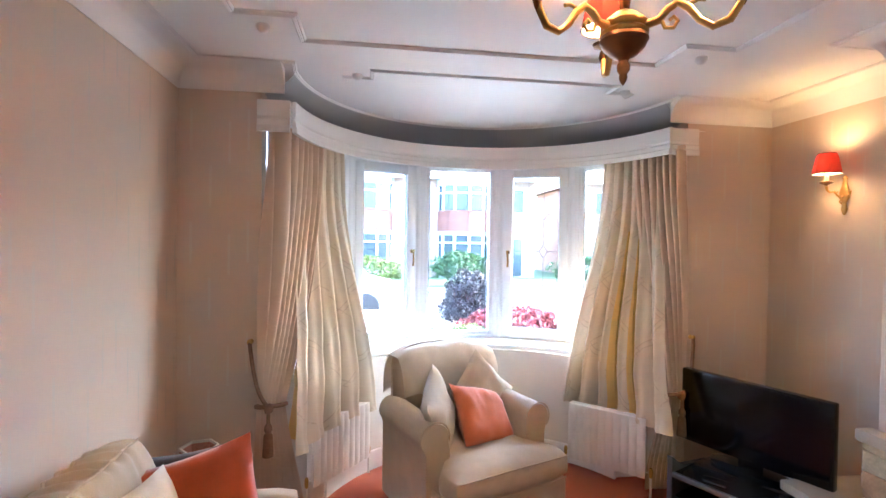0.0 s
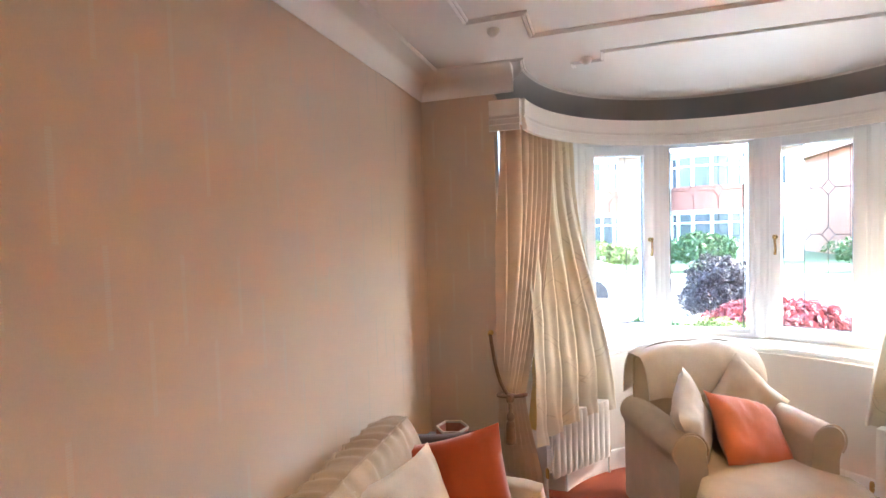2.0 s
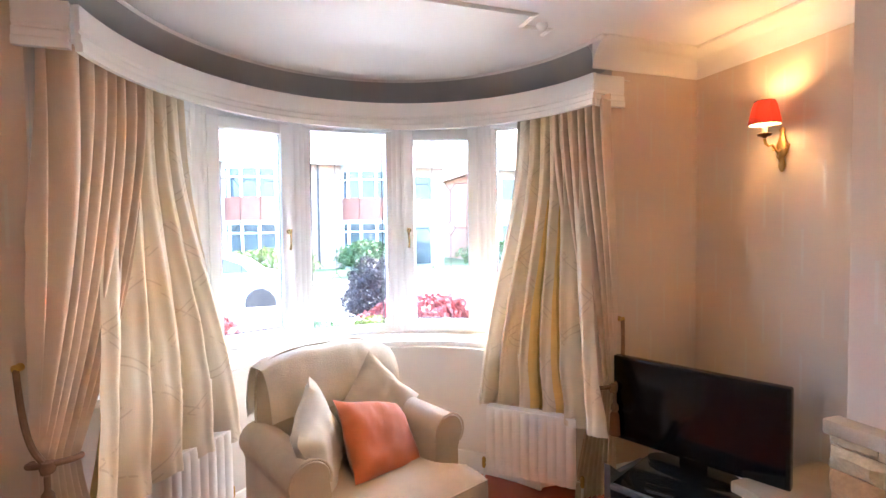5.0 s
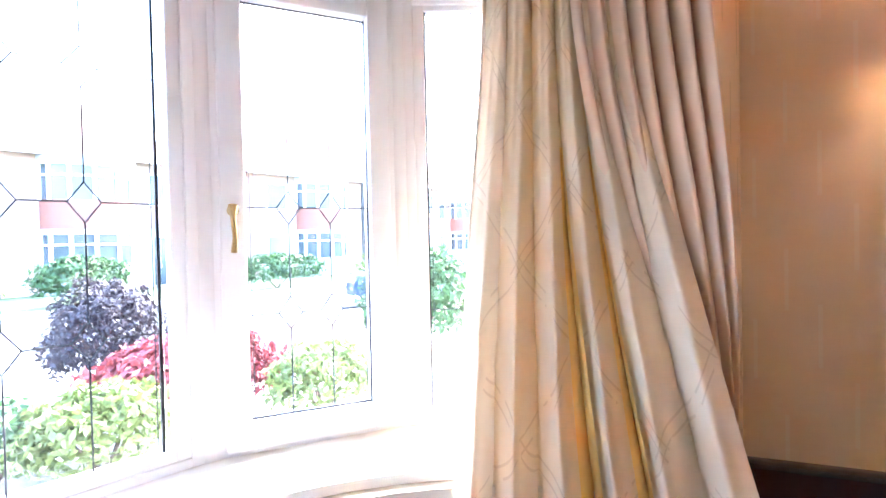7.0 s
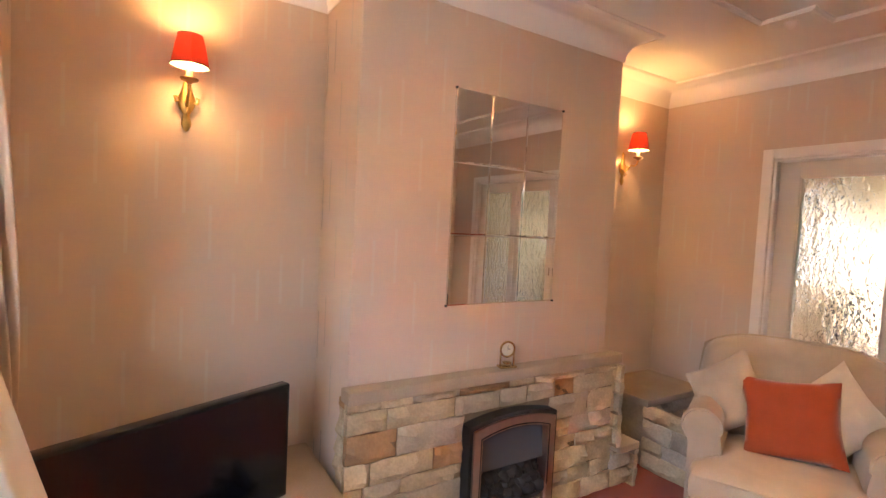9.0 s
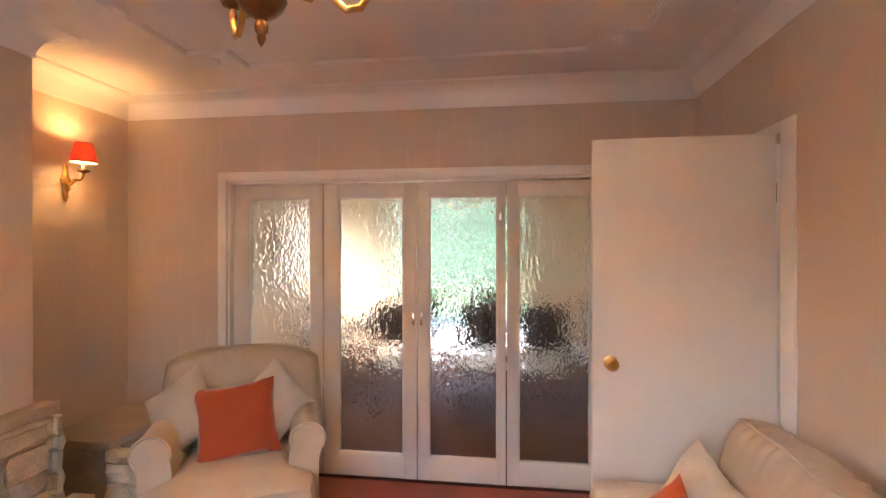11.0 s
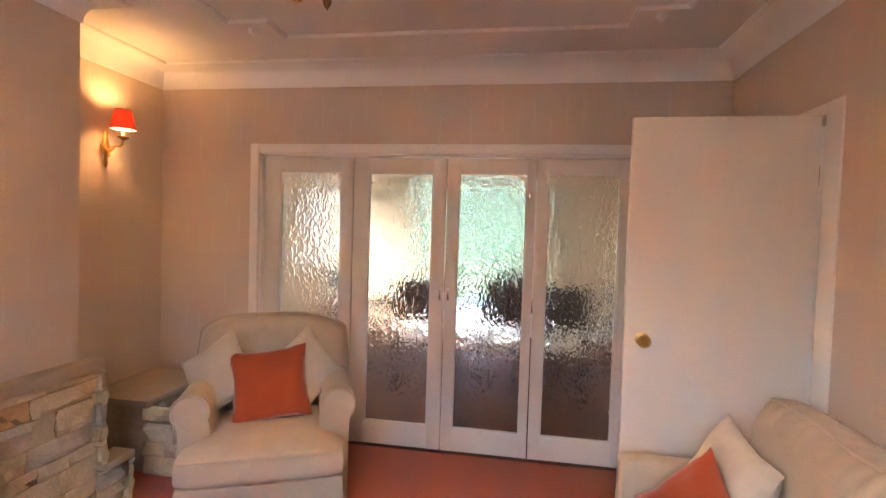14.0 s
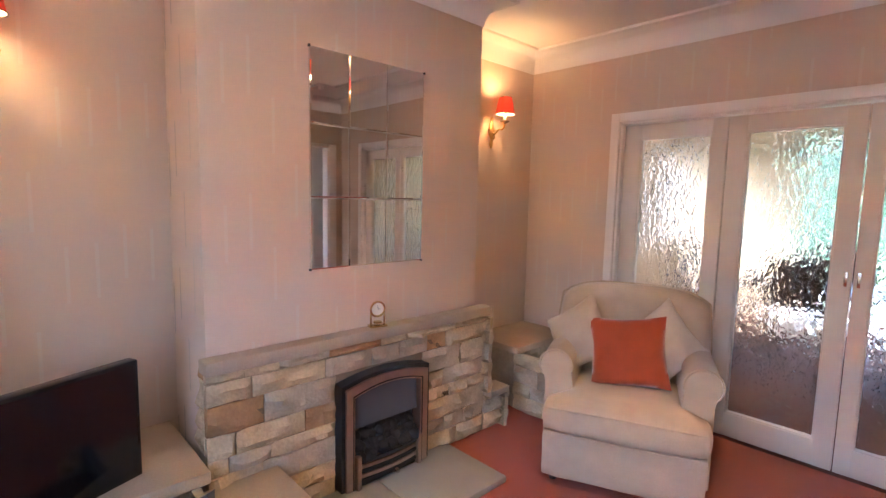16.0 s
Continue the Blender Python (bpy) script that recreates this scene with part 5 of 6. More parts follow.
def wall_light(m):
    w = thing("wall_light", "brass wall light with a red pleated shade, lit", "wall light", m, "wall lights")
    part("backplate", lathe([(0.0, 0), (0.008, 0.004), (0.020, 0.03), (0.012, 0.07), (0.030, 0.10), (0.034, 0.13), (0.022, 0.16), (0.012, 0.20), (0.018, 0.215), (0.0, 0.235)], 14), BRASS, w, "cast brass backplate", m=Matrix.Translation((-0.010, 0, 0)) @ Matrix.Diagonal((0.45, 1, 1, 1)))
    arm_ = [(-0.015, 0, 0.115), (-0.04, 0, 0.10), (-0.06, 0, 0.115), (-0.08, 0, 0.135), (-0.105, 0, 0.128), (-0.125, 0, 0.14), (-0.132, 0, 0.165)]
    part("arm", tube(arm_, [0.008, 0.007, 0.006, 0.006, 0.006, 0.007, 0.008], 10), BRASS, w, "curved brass arm")
    part("leaf_scroll", tube([(-0.03, 0, 0.10), (-0.045, 0.0, 0.075), (-0.03, 0, 0.065), (-0.025, 0, 0.08)], 0.004, 8), BRASS, w)
    for s in (-1, 1):
        part("leaf_scroll", tube([(-0.012, s * 0.015, 0.12), (-0.02, s * 0.04, 0.115), (-0.02, s * 0.045, 0.135), (-0.02, s * 0.032, 0.137)], 0.0045, 8), BRASS, w)
    lamp_head(w, (-0.132, 0, 0.178), LAMP_POWER)
    return w


wall_light(pose(W - 0.002, 3.195, 1.79))
wall_light(pose(W - 0.002, 0.492, 1.80))

CH = (1.708, 1.95)
ch = thing("chandelier", "three-armed antique brass chandelier with red shades", "chandelier", pose(CH[0], CH[1], 0))
part("ceiling_rose", lathe([(0.055, H), (0.055, H - 0.012), (0.035, H - 0.03), (0.012, H - 0.05)], 20), BRASS, ch)
part("stem", lathe([(0.008, H - 0.045), (0.008, 2.42), (0.022, 2.40), (0.030, 2.36), (0.022, 2.31), (0.012, 2.29), (0.016, 2.26), (0.012, 2.20)], 16), DARK_BRASS, ch)
part("body", lathe([(0.012, 2.215), (0.030, 2.205), (0.048, 2.19), (0.060, 2.178), (0.060, 2.168), (0.055, 2.162), (0.062, 2.155), (0.060, 2.146)], 28), BRASS, ch, "polished brass gallery")
part("bowl", lathe([(0.058, 2.148), (0.062, 2.135), (0.052, 2.115), (0.034, 2.098), (0.016, 2.09), (0.012, 2.082), (0.017, 2.072), (0.016, 2.058), (0.009, 2.048), (0.011, 2.04), (0.008, 2.03), (0.0, 2.018)], 28), DARK_BRASS, ch, "dark cast bowl with a finial")
for ang in (75, 195, 315):
    ca, sa = math.cos(radians(ang)), math.sin(radians(ang))
    pr_ = [(0.055, 2.165), (0.085, 2.168), (0.105, 2.19), (0.13, 2.20), (0.155, 2.18), (0.178, 2.145), (0.207, 2.122), (0.242, 2.13), (0.264, 2.165), (0.27, 2.215)]
    part("arm", tube([(r * ca, r * sa, z) for r, z in pr_], [0.012, 0.011, 0.010, 0.010, 0.010, 0.009, 0.009, 0.010, 0.009, 0.008], 10), BRASS, ch, "scrolled brass arm")
    sc = [(0.09, 2.17), (0.10, 2.145), (0.12, 2.14), (0.13, 2.155), (0.12, 2.168), (0.11, 2.16)]
    part("scroll", tube([(r * ca, r * sa, z) for r, z in sc], 0.005, 8), BRASS, ch)
    sc = [(0.155, 2.19), (0.175, 2.195), (0.19, 2.19)]
    part("scroll", tube([(r * ca, r * sa, z) for r, z in sc], 0.005, 8), BRASS, ch)
    lamp_head(ch, (0.27 * ca, 0.27 * sa, 2.228), 0.52)
    part("drop", lathe([(0.010, 2.212), (0.014, 2.195), (0.007, 2.17), (0.0, 2.155)], 12, (0.27 * ca, 0.27 * sa, 0)), DARK_BRASS, ch)

# ---- the dining room behind the folding doors ----
DY = -3.9
structure("dining_floor", box(-0.3, 4.2, DY - 0.1, -T - 0.001, -0.1, -0.004), WOOD_FLOOR, "brown patterned dining room carpet", "floor")
structure("dining_ceiling", box(-0.3, 4.2, DY - 0.1, -0.2 - 0.001, H, H + 0.1), WHITE_CEIL, "off-white dining room ceiling", "ceiling")
b = box(-0.3, -0.2, DY, -T - 0.001, 0, H)
box(4.1, 4.2, DY, -3.80, 0, H, bm=b)
box(4.1, 4.2, -3.10, -T - 0.001, 0, H, bm=b)
box(4.1, 4.2, -3.80, -3.10, 0, 0.9, bm=b)
box(4.1, 4.2, -3.80, -3.10, 2.15, H, bm=b)
structure("dining_wall", b, YELLOW_WALL, "warm cream dining room side wall", "wall")
WX0, WX1, WB, WT = 1.0, 2.72, 0.06, 2.25
b = box(-0.3, WX0, DY - 0.1, DY, 0, H)
box(WX1, 4.2, DY - 0.1, DY, 0, H, bm=b)
box(WX0, WX1, DY - 0.1, DY, 0, WB, bm=b)
box(WX0, WX1, DY - 0.1, DY, WT, H, bm=b)
structure("dining_wall_back", b, YELLOW_WALL, "warm cream dining room wall with a wide window", "wall")
dw = thing("window_6", "white framed glazed door onto the back garden", "window", pose(0, DY - 0.05, 0), kind="structure")
part("window_frame", ring(WX0, WX1, WB, WT, 0.06, -0.04, 0.04), UPVC, dw)
part("mullion", box(1.93, 1.97, -0.03, 0.03, WB + 0.05, WT - 0.05, 0.004), UPVC, dw)
p_ = part("pane", box(WX0 + 0.05, WX1 - 0.05, -0.002, 0.002, WB + 0.05, WT - 0.05), GLASS, dw)
p_.visible_shadow = False
part("threshold", box(WX0, WX1, 0.03, 0.09, 0.0, WB, 0.006), UPVC, dw)
# extra side window, added only to bring more daylight into the dining room
sw = thing("window_7", "white framed side window added to light the dining room", "window", pose(4.15, 0, 0, 0, 0, 90), kind="structure")
part("window_frame", ring(-3.80, -3.10, 0.9, 2.15, 0.06, -0.04, 0.04), UPVC, sw)
p_ = part("pane", box(-3.75, -3.15, -0.002, 0.002, 0.95, 2.1), GLASS, sw)
p_.visible_shadow = False
dt = thing("dining_table", "dark polished dining table", "table", pose(1.75, -2.0, 0))
part("tabletop", box(-1.0, 1.0, -0.45, 0.45, 0.72, 0.755, 0.008), DARK_WOOD, dt)
for x in (-0.9, 0.9):
    for y in (-0.37, 0.37):
        part("leg", box(x - 0.035, x + 0.035, y - 0.035, y + 0.035, 0, 0.72, 0.006), DARK_WOOD, dt)


def dining_chair(m):
    c = thing("dining_chair", "dark dining chair with a tall back and pale seat", "chair", m, "dining chairs")
    part("seat", box(-0.22, 0.22, -0.22, 0.20, 0.43, 0.50, 0.02), RADIATOR, c, "pale upholstered seat")
    part("backrest", box(-0.20, 0.20, 0.19, 0.225, 0.66, 1.03, 0.012), DARK_WOOD, c)
    for x in (-0.185, 0.185):
        part("leg", box(x - 0.02, x + 0.02, -0.20, -0.16, 0, 0.43, 0.004), DARK_WOOD, c)
        part("leg", box(x - 0.02, x + 0.02, 0.18, 0.22, 0, 1.03, 0.004), DARK_WOOD, c)
    return c


c0 = dining_chair(pose(1.35, -1.45, 0, 0, 0, 4))
for x, y, a in ((2.1, -1.42, -6), (1.35, -2.6, 180), (2.1, -2.58, 184), (0.5, -2.0, 88), (3.0, -2.0, -92), (0.8, -1.40, -4)):
    copy_thing(c0, pose(x, y, 0, 0, 0, a))
pt = thing("picture", "small framed green landscape on the dining wall", "picture", pose(4.088, -1.35, 1.62, 0, 0, -90))
part("frame", ring(-0.22, 0.22, -0.16, 0.16, 0.03, -0.01, 0.015), BRASS, pt)
part("canvas", box(-0.195, 0.195, -0.005, 0.004, -0.135, 0.135), mat("green_landscape", (0.22, 0.26, 0.12), rough=0.7, var=0.6, scale=14), pt)

# ---- outdoors ----
GZ = -0.32
GRASS = mat("lawn", (0.04, 0.07, 0.02), rough=0.9, var=0.3, scale=1.5, bump=0.8, bump_scale=60, fine=0.3)
ASPHALT = mat("asphalt", (0.05, 0.05, 0.052), rough=0.9, var=0.15, scale=2, bump=0.5, bump_scale=120, fine=0.2)
PAVING = mat("concrete_paving", (0.30, 0.29, 0.27), rough=0.9, var=0.15, scale=2, bump=0.4, bump_scale=60, fine=0.12)
GRAVEL = mat("gravel_bed", (0.42, 0.40, 0.37), rough=0.95, var=0.3, scale=8, bump=1.0, bump_scale=70, fine=0.3)


def brick_mat():
    m = mat("red_brick", (0.34, 0.16, 0.10), rough=0.9, var=0.2, scale=4, bump=0.3, bump_scale=80, fine=0.12)
    N, L = m.node_tree.nodes, m.node_tree.links
    p = N["Principled BSDF"]
    geo, sp, cb = N.new("ShaderNodeNewGeometry"), N.new("ShaderNodeSeparateXYZ"), N.new("ShaderNodeCombineXYZ")
    L.new(geo.outputs["Position"], sp.inputs[0])
    L.new(math_node(N, L, "ADD", sp.outputs[0], sp.outputs[1]), cb.inputs[0])
    L.new(sp.outputs[2], cb.inputs[1])
    br = N.new("ShaderNodeTexBrick")
    br.inputs["Color1"].default_value = (0.36, 0.23, 0.18, 1)
    br.inputs["Color2"].default_value = (0.29, 0.18, 0.14, 1)
    br.inputs["Mortar"].default_value = (0.36, 0.33, 0.29, 1)
    br.inputs["Scale"].default_value = 4.44
    br.inputs["Mortar Size"].default_value = 0.03
    br.inputs["Brick Width"].default_value = 1.0
    br.inputs["Row Height"].default_value = 0.333
    L.new(cb.outputs[0], br.inputs["Vector"])
    L.new(br.outputs["Color"], p.inputs["Base Color"])
    return m


BRICK = brick_mat()
RENDER_W = mat("white_render", (0.36, 0.35, 0.335), rough=0.85, var=0.06, scale=2, bump=0.3, bump_scale=80)
TILE_RED = mat("red_clay_tile", (0.20, 0.08, 0.055), rough=0.85, var=0.2, scale=5, bump=0.3, bump_scale=50, fine=0.15)
ROOF = mat("brown_roof_tile", (0.13, 0.07, 0.05), rough=0.9, var=0.25, scale=3, bump=0.5, bump_scale=30, fine=0.2)
WINDOW_DARK = mat("dim_window_glass", (0.05, 0.06, 0.07), rough=0.06, var=0.3, scale=1.5)
structure("ground", box(-400, 400, 4.9, 700, GZ - 0.2, GZ), GRASS, "front lawns and ground reaching the horizon", "ground")
structure("ground", box(4.3, 400, DY - 0.11, 4.9, GZ - 0.2, GZ), GRASS, "side garden ground beside the house", "ground")
structure("ground", box(-400, 400, -700, DY - 0.11, GZ - 0.2, GZ), GRASS, "back lawn and ground behind the house", "ground")
structure("path", box(-4, 8, 4.95, 10.3, GZ - 0.05, GZ + 0.012), GRAVEL, "pale gravel front garden", "path")
structure("pavement", box(-80, 80, 10.6, 12.4, GZ - 0.1, GZ + 0.02), PAVING, "concrete pavement", "pavement")
structure("road", box(-80, 80, 12.4, 18.6, GZ - 0.1, GZ + 0.004), ASPHALT, "grey asphalt street", "road")
structure("pavement", box(-80, 80, 18.6, 20.4, GZ - 0.1, GZ + 0.02), PAVING, "concrete pavement across the street", "pavement")
structure("kerb", box(-80, 80, 12.36, 12.48, GZ - 0.1, GZ + 0.10, 0.01), PAVING, "concrete kerb", "kerb")
structure("kerb", box(-80, 80, 18.54, 18.66, GZ - 0.1, GZ + 0.10, 0.01), PAVING, "concrete kerb", "kerb")
structure("patio", box(-3, 6.5, -8.0, DY - 0.12, GZ - 0.05, GZ + 0.03), mat("pale_patio_slabs", (0.46, 0.45, 0.43), rough=0.85, var=0.10, scale=3, bump=0.3, bump_scale=60, fine=0.08), "pale paved patio behind the house", "patio")
gw = thing("garden_wall", "low red brick garden wall", "wall", pose(0, 10.35, GZ))
part("wall", box(-12, 1.6, -0.11, 0.11, 0, 0.48), BRICK, gw)
part("wall", box(4.6, 14, -0.11, 0.11, 0, 0.48), BRICK, gw)
part("coping", box(-12, 1.6, -0.14, 0.14, 0.48, 0.54, 0.01), PAVING, gw)
part("coping", box(4.6, 14, -0.14, 0.14, 0.48, 0.54, 0.01), PAVING, gw)
for x in (1.75, 4.45):
    part("pier", box(x - 0.17, x + 0.17, -0.17, 0.17, 0, 0.72, 0.01), BRICK, gw)
    part("pier_cap", box(x - 0.20, x + 0.20, -0.20, 0.20, 0.72, 0.78, 0.012), PAVING, gw)


def leaf_mat(name, c, var=0.35):
    return mat(name, c, rough=0.6, var=var, scale=9, fine=0.2, bump_scale=40, trans=0.25)


PURPLE_L = leaf_mat("purple_leaf", (0.020, 0.013, 0.018))
RED_L = leaf_mat("red_leaf", (0.17, 0.028, 0.03))
LIME_L = leaf_mat("yellow_green_leaf", (0.10, 0.13, 0.03))
GREEN_L = leaf_mat("green_leaf", (0.035, 0.075, 0.02))
BACK_L = leaf_mat("blue_green_leaf", (0.045, 0.10, 0.055))
BARK = mat("bark", (0.10, 0.07, 0.05), rough=0.9, var=0.3, scale=20, bump=0.6)


def leaves(n, rx, ry, rz, size, seed, core=0.55):
    """Many small leaves on an uneven crown, thickest near its skin."""
    rnd = np.random.RandomState(seed)
    V, F = [], []
    for k in range(n):
        d = rnd.normal(size=3)
        d /= np.linalg.norm(d)
        if d[2] < -0.55:
            d[2] *= -1
        lump = 1 + 0.28 * noise.noise(Vector(d) * 2.6 + Vector((seed, 0, 0)))
        r = (core + (1 - core) * rnd.rand() ** 0.5) * lump
        p = Vector((d[0] * rx * r, d[1] * ry * r, rz + d[2] * rz * r * 0.98))
        nrm = (Vector(d) + Vector(rnd.normal(size=3)) * 0.7).normalized()
        a = nrm.orthogonal().normalized()
        b_ = nrm.cross(a)
        t = rnd.rand() * 6.28
        u = (a * math.cos(t) + b_ * math.sin(t)) * size * (0.6 + 0.8 * rnd.rand())
        w = nrm.cross(u) * 0.42
        i = len(V)
        V += [p - u, p + w + nrm * size * 0.15, p + u, p - w + nrm * size * 0.15]
        F.append((i, i + 1, i + 2, i + 3))
    me = bpy.data.meshes.new("leaves")
    me.from_pydata([tuple(v) for v in V], [], F)
    b2 = bmesh.new()
    b2.from_mesh(me)
    bpy.data.meshes.remove(me)
    return b2


def bush(name, label, m, n, rx, ry, rz, size, material, seed):
    s = thing(name, label, "shrub", m)
    rnd = random.Random(seed)
    for k in range(5):
        a = k * 1.257 + rnd.random()
        part("stem", tube([(0.04 * math.cos(a), 0.04 * math.sin(a), 0), (rx * 0.25 * math.cos(a), ry * 0.25 * math.sin(a), rz * 0.6), (rx * 0.55 * math.cos(a), ry * 0.55 * math.sin(a), rz * 1.3)], [0.025, 0.016, 0.006], 6), BARK, s)
    part("crown", leaves(n, rx, ry, rz, size, seed), material, s, angle=180)
    return s


bush("shrub", "rounded dark purple shrub in the front garden", pose(3.0, 10.0, GZ), 9500, 0.62, 0.55, 0.66, 0.032, PURPLE_L, 3)
bush("shrub", "spreading red-leaved shrub in the front garden", pose(3.35, 8.55, GZ), 4200, 0.95, 0.55, 0.42, 0.055, RED_L, 4)
bush("shrub", "low yellow-green shrub in the front garden", pose(2.45, 7.75, GZ), 2600, 0.55, 0.45, 0.34, 0.045, LIME_L, 5)
bush("shrub", "low green shrub in the front garden", pose(1.85, 8.2, GZ), 2200, 0.5, 0.4, 0.30, 0.04, GREEN_L, 6)
bush("shrub", "low yellow-green shrub in the front garden", pose(4.3, 7.6, GZ), 2400, 0.6, 0.5, 0.36, 0.045, LIME_L, 7)
bush("shrub", "red-leaved shrub near the window", pose(0.35, 8.0, GZ), 2600, 0.5, 0.45, 0.45, 0.05, RED_L, 8)
bush("shrub", "dark purple-leaved shrub by the wall", pose(-0.9, 9.8, GZ), 2600, 0.5, 0.5, 0.55, 0.045, PURPLE_L, 9)
bush("shrub", "green shrub by the side boundary", pose(6.6, 8.6, GZ), 4200, 0.9, 0.8, 0.85, 0.06, GREEN_L, 10)
for k, (x, y, rx, rz) in enumerate(((0.5, 21.4, 2.2, 0.62), (4.8, 21.6, 1.3, 0.75), (-6.5, 21.5, 2.4, 0.6), (11, 21.3, 2.2, 0.7), (17.5, 21.5, 2.5, 0.7))):
    bush("hedge", "clipped green front hedge across the street", pose(x, y, GZ), 2600, rx, 0.5, rz, 0.09, GREEN_L if k % 2 else LIME_L, 20 + k)
bush("hedge", "tall green hedge at the end of the back garden", pose(1.9, -17.5, GZ), 16000, 9.5, 1.2, 2.7, 0.17, BACK_L, 31)
bush("hedge", "low green border before the back hedge", pose(1.9, -15.8, GZ), 9000, 8.5, 0.9, 1.05, 0.13, BACK_L, 33)
bush("hedge", "green hedge beside the back lawn", pose(-5.5, -13, GZ), 4000, 1.0, 4.0, 1.3, 0.12, BACK_L, 32)


def tree(m, h, seed):
    t = thing("tree", "leafy green street tree", "tree", m)
    part("trunk", tube([(0, 0, 0), (0.05, 0.02, h * 0.25), (0.02, 0.05, h * 0.5)], [0.16, 0.12, 0.08], 10), BARK, t)
    rnd = random.Random(seed)
    for k in range(6):
        a = k * 1.05 + rnd.random()
        part("limb", tube([(0.02, 0.04, h * 0.42), (h * 0.12 * math.cos(a), h * 0.12 * math.sin(a), h * 0.6), (h * 0.22 * math.cos(a), h * 0.22 * math.sin(a), h * 0.8)], [0.06, 0.04, 0.015], 6), BARK, t)
    part("crown", moved(leaves(4500, h * 0.3, h * 0.3, h * 0.33, 0.13, seed, 0.3), Matrix.Translation((0, 0, h * 0.36))), GREEN_L, t, angle=180)


tree(pose(25, 33, GZ), 8.5, 42)
tree(pose(-11, 24.5, GZ), 6.0, 43)


def semi(m, wall_mat):
    """A pair of two-storey houses with round tile-hung bays."""
    h = thing("house", "two-storey brick semi-detached pair with round bay windows", "house", m)
    Wd, Dp, E = 6.6, 8.0, 5.3
    part("wall", box(-Wd, Wd, 0, Dp, 0, E), wall_mat, h)
    b = bmesh.new()
    q = [(-Wd - 0.4, -0.4, E), (Wd + 0.4, -0.4, E), (Wd + 0.4, Dp + 0.4, E), (-Wd - 0.4, Dp + 0.4, E), (-Wd + 3.2, Dp / 2, E + 3.0), (Wd - 3.2, Dp / 2, E + 3.0)]
    v = [b.verts.new(p) for p in q]
    for f in ((0, 1, 5, 4), (1, 2, 5), (2, 3, 4, 5), (3, 0, 4), (0, 3, 2, 1)):
        b.faces.new([v[i] for i in f])
    rf = part("roof", b, ROOF, h)
    part("chimney", box(-0.45, 0.45, Dp / 2 - 0.4, Dp / 2 + 0.4, E + 2.4, E + 4.0, 0.02), BRICK, rf)
    part("gutter", box(-Wd - 0.45, Wd + 0.45, -0.52, -0.40, E - 0.1, E + 0.02, 0.02), UPVC, h)
    part("downpipe", box(-0.05, 0.05, -0.1, -0.02, 0, E - 0.1), BLACK, h)
    for s in (-1, 1):
        cx = s * 2.75
        def bay(z0, z1, r, material, nm, over=0.0):
            pts = [(cx + (r) * math.cos(radians(a)), -r * 0.62 * math.sin(radians(a))) for a in range(0, 181, 12)]
            return part(nm, prism(pts, z0, z1), material, h)
        bay(0, 0.95, 1.55, RENDER_W, "bay_wall")
        bay(0.95, 2.25, 1.50, WINDOW_DARK, "bay_glass")
        bay(2.25, 2.45, 1.60, RENDER_W, "bay_band")
        bay(2.45, 3.55, 1.55, TILE_RED, "tile_hanging")
        bay(3.55, 4.85, 1.50, WINDOW_DARK, "bay_glass")
        bay(4.85, 5.25, 1.62, RENDER_W, "bay_band")
        for z0, z1 in ((0.95, 2.25), (3.55, 4.85)):
            for a in range(0, 181, 30):
                x, y = cx + 1.52 * math.cos(radians(a)), -1.52 * 0.62 * math.sin(radians(a))
                part("window_frame", box(x - 0.06, x + 0.06, y - 0.05, y + 0.05, z0, z1), UPVC, h)
            pts = [(cx + 1.53 * math.cos(radians(a)), -1.53 * 0.62 * math.sin(radians(a)), z1 - 0.42) for a in range(0, 181, 12)]
            part("window_frame", sweep(pts, [(-0.03, 0), (0.03, 0), (0.03, 0.07), (-0.03, 0.07)]), UPVC, h)
        dx = s * 5.4
        part("porch", box(dx - 0.75, dx + 0.75, -0.05, 0.03, 0, 2.5, 0.02), RENDER_W, h)
        part("door", box(dx - 0.45, dx + 0.45, -0.10, -0.04, 0.1, 2.1, 0.01), WINDOW_DARK, h)
        w_ = part("window", box(dx - 0.55, dx + 0.55, -0.04, 0.02, 3.5, 4.8), WINDOW_DARK, h)
        part("frame", ring(dx - 0.6, dx + 0.6, 3.45, 4.85, 0.09, -0.08, 0.0), UPVC, w_)
    return h


hs = semi(pose(3.2, 26.5, GZ), BRICK)
for x in (-12.5, 19.2):
    copy_thing(hs, pose(x, 26.5, GZ))
copy_thing(hs, pose(36, 30, GZ, 0, 0, -14))
copy_thing(hs, pose(-30, 28, GZ, 0, 0, 10))
back = copy_thing(hs, pose(2, -34, GZ, 0, 0, 180))


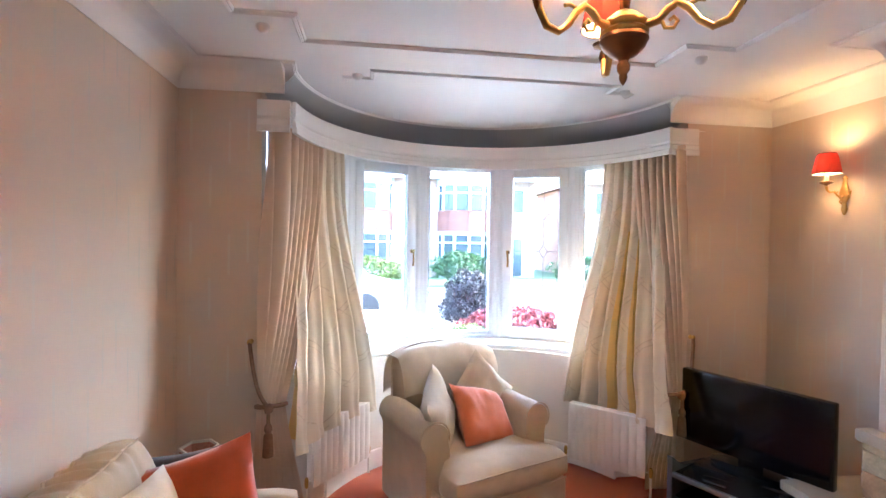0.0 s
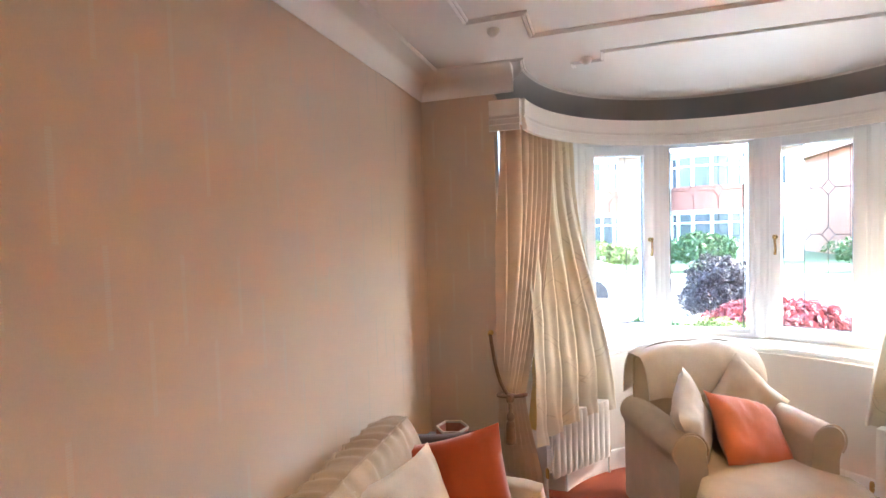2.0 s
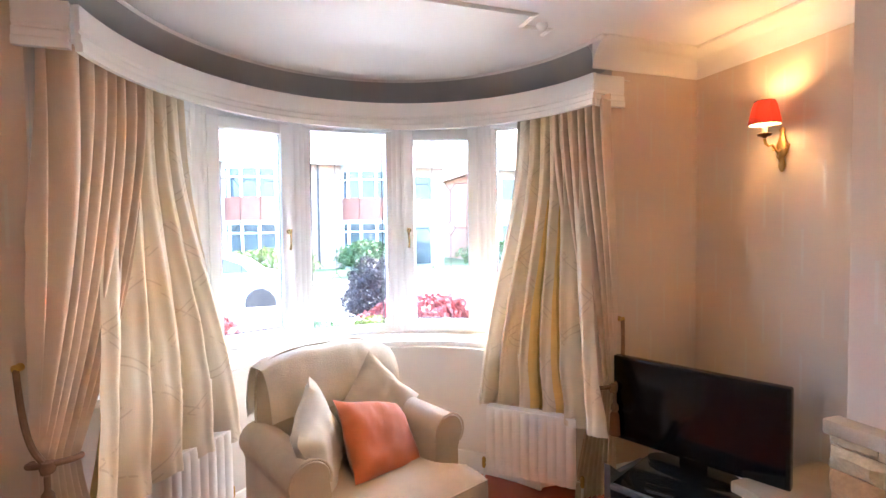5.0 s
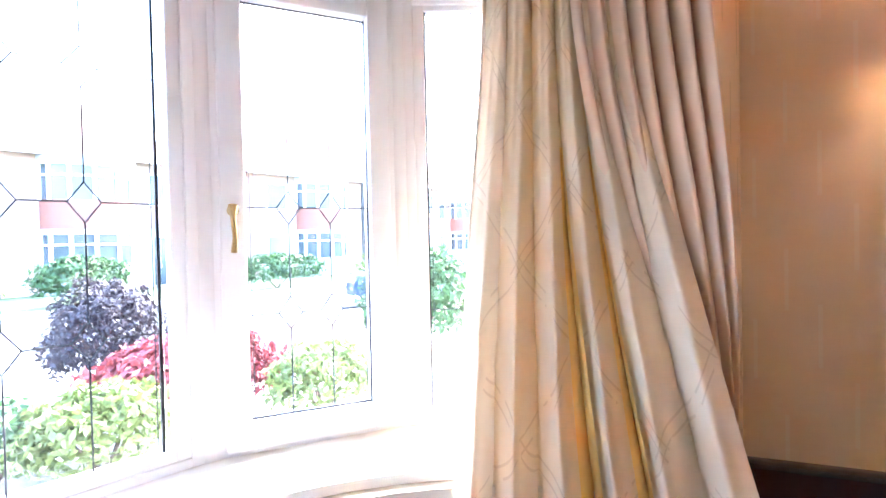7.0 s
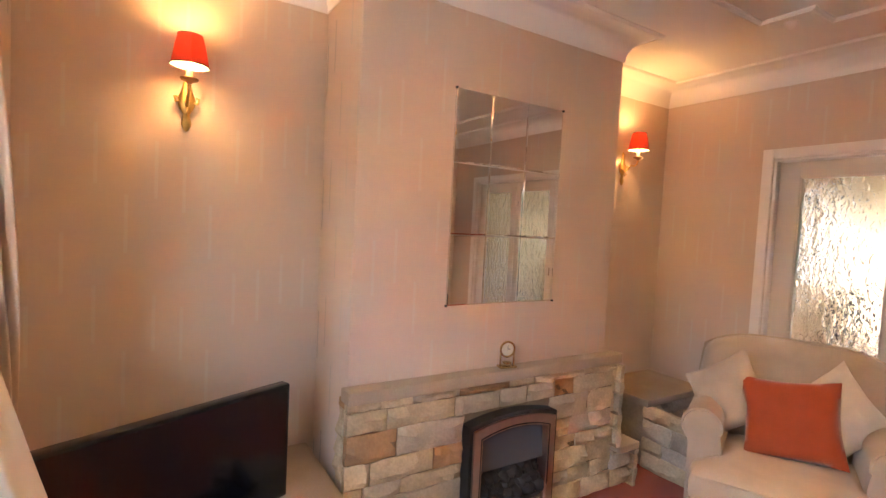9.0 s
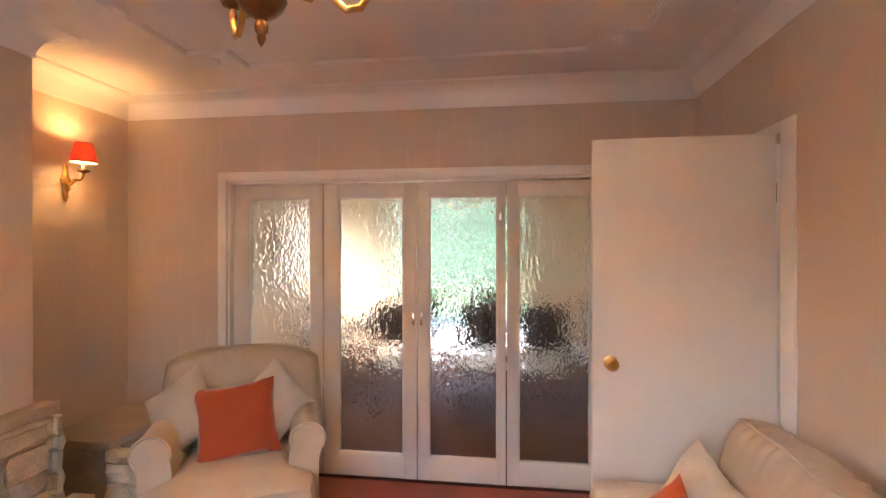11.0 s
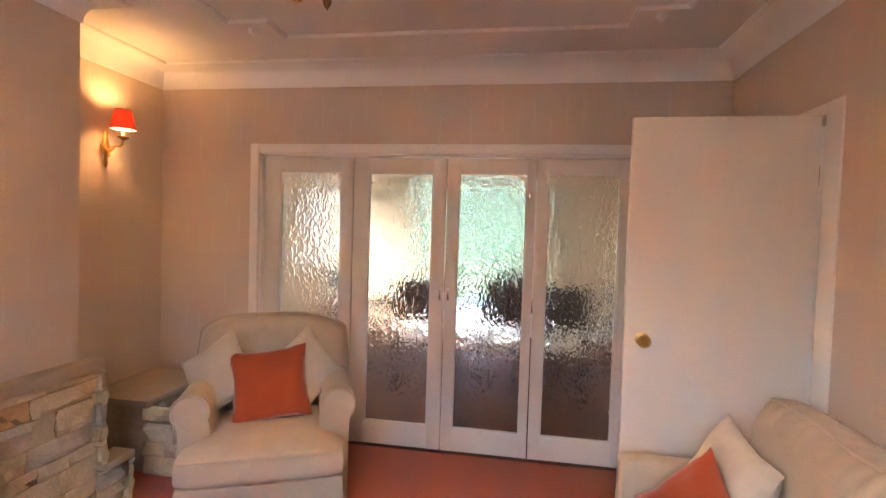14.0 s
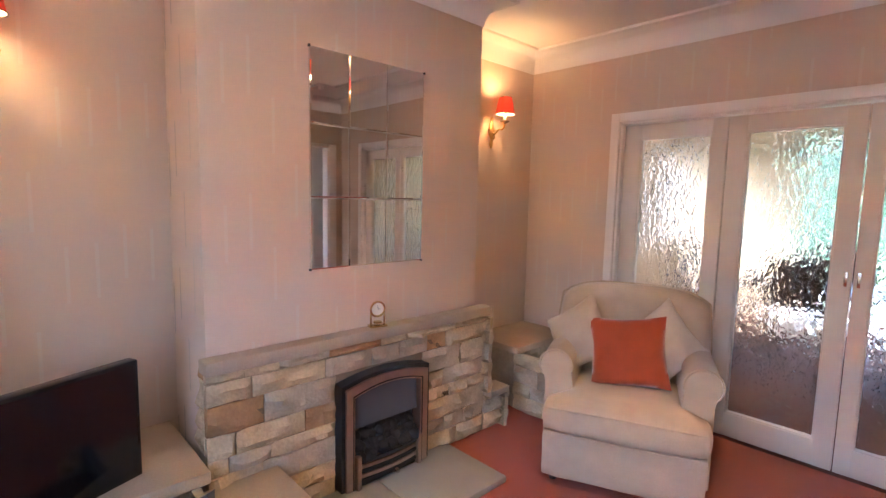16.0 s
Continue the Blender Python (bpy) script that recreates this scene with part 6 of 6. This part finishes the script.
def car(name, label, m, paint):
    c = thing(name, label, "car", m)
    prof_ = [(-2.05, 0.32), (-2.08, 0.62), (-1.95, 0.86), (-1.55, 0.95), (-0.95, 1.38), (0.45, 1.44), (1.05, 1.22), (1.35, 0.98), (1.95, 0.84), (2.1, 0.60), (2.08, 0.30)]
    b = bmesh.new()
    R = []
    for y, k in ((-0.84, 0), (-0.80, 1), (0.80, 1), (0.84, 0)):
        row = []
        for x, z in prof_:
            tum = max(0, z - 0.9) * 0.32
            row.append(b.verts.new((x * (0.985 if not k else 1), y - math.copysign(tum, y), z * (0.99 if not k else 1))))
        R.append(row)
    for p, q in zip(R, R[1:]):
        for i in range(len(prof_) - 1):
            b.faces.new((p[i], p[i + 1], q[i + 1], q[i]))
        b.faces.new((p[-1], p[0], q[0], q[-1]))
    b.faces.new(R[0][::-1])
    b.faces.new(R[-1])
    bmesh.ops.bevel(b, geom=[e for e in b.edges if e.calc_face_angle(0) > 0.3], offset=0.03, segments=2, affect="EDGES")
    body = part("body", b, paint, c)
    for s in (-1, 1):
        g = [(-1.35, 0.98), (-0.88, 1.32), (-0.15, 1.355), (-0.15, 0.98)], [(-0.08, 0.98), (-0.08, 1.355), (0.42, 1.36), (0.92, 1.16), (1.1, 0.98)]
        for poly in g:
            b = bmesh.new()
            vs = [b.verts.new((x, s * (0.848 - max(0, z - 0.9) * 0.32), z)) for x, z in poly]
            vi = [b.verts.new((x, s * (0.80 - max(0, z - 0.9) * 0.32), z)) for x, z in poly]
            b.faces.new(vs)
            b.faces.new(vi[::-1])
            for i in range(len(poly)):
                b.faces.new((vs[i], vs[(i + 1) % len(poly)], vi[(i + 1) % len(poly)], vi[i]))
            part("side_window", b, WINDOW_DARK, body)
        for x in (-1.28, 1.30):
            wl = part("wheel", lathe([(0.20, -0.10), (0.30, -0.105), (0.325, -0.08), (0.325, 0.08), (0.30, 0.105), (0.20, 0.10)], 24), BLACK, c, "black tyre", m=pose(x, s * 0.78, 0.325, 90))
            part("rim", lathe([(0.20, -0.085), (0.19, -0.09), (0.06, -0.07), (0.05, -0.09), (0.0, -0.09)] if s > 0 else [(0.0, 0.09), (0.05, 0.09), (0.06, 0.07), (0.19, 0.09), (0.20, 0.085)], 20), CHROME, wl)
        part("headlight", box(1.93, 2.07, s * 0.62 - 0.16, s * 0.62 + 0.16, 0.62, 0.76, 0.02), CHROME, c)
    return c


car("car", "white hatchback parked at the kerb", pose(-0.4, 13.5, GZ, 0, 0, 0), mat("white_car_paint", (0.75, 0.76, 0.77), rough=0.2, var=0.02))
car("car", "dark blue car parked at the kerb", pose(11.5, 13.6, GZ, 0, 0, 180), mat("dark_blue_car_paint", (0.02, 0.035, 0.07), rough=0.2, var=0.05))
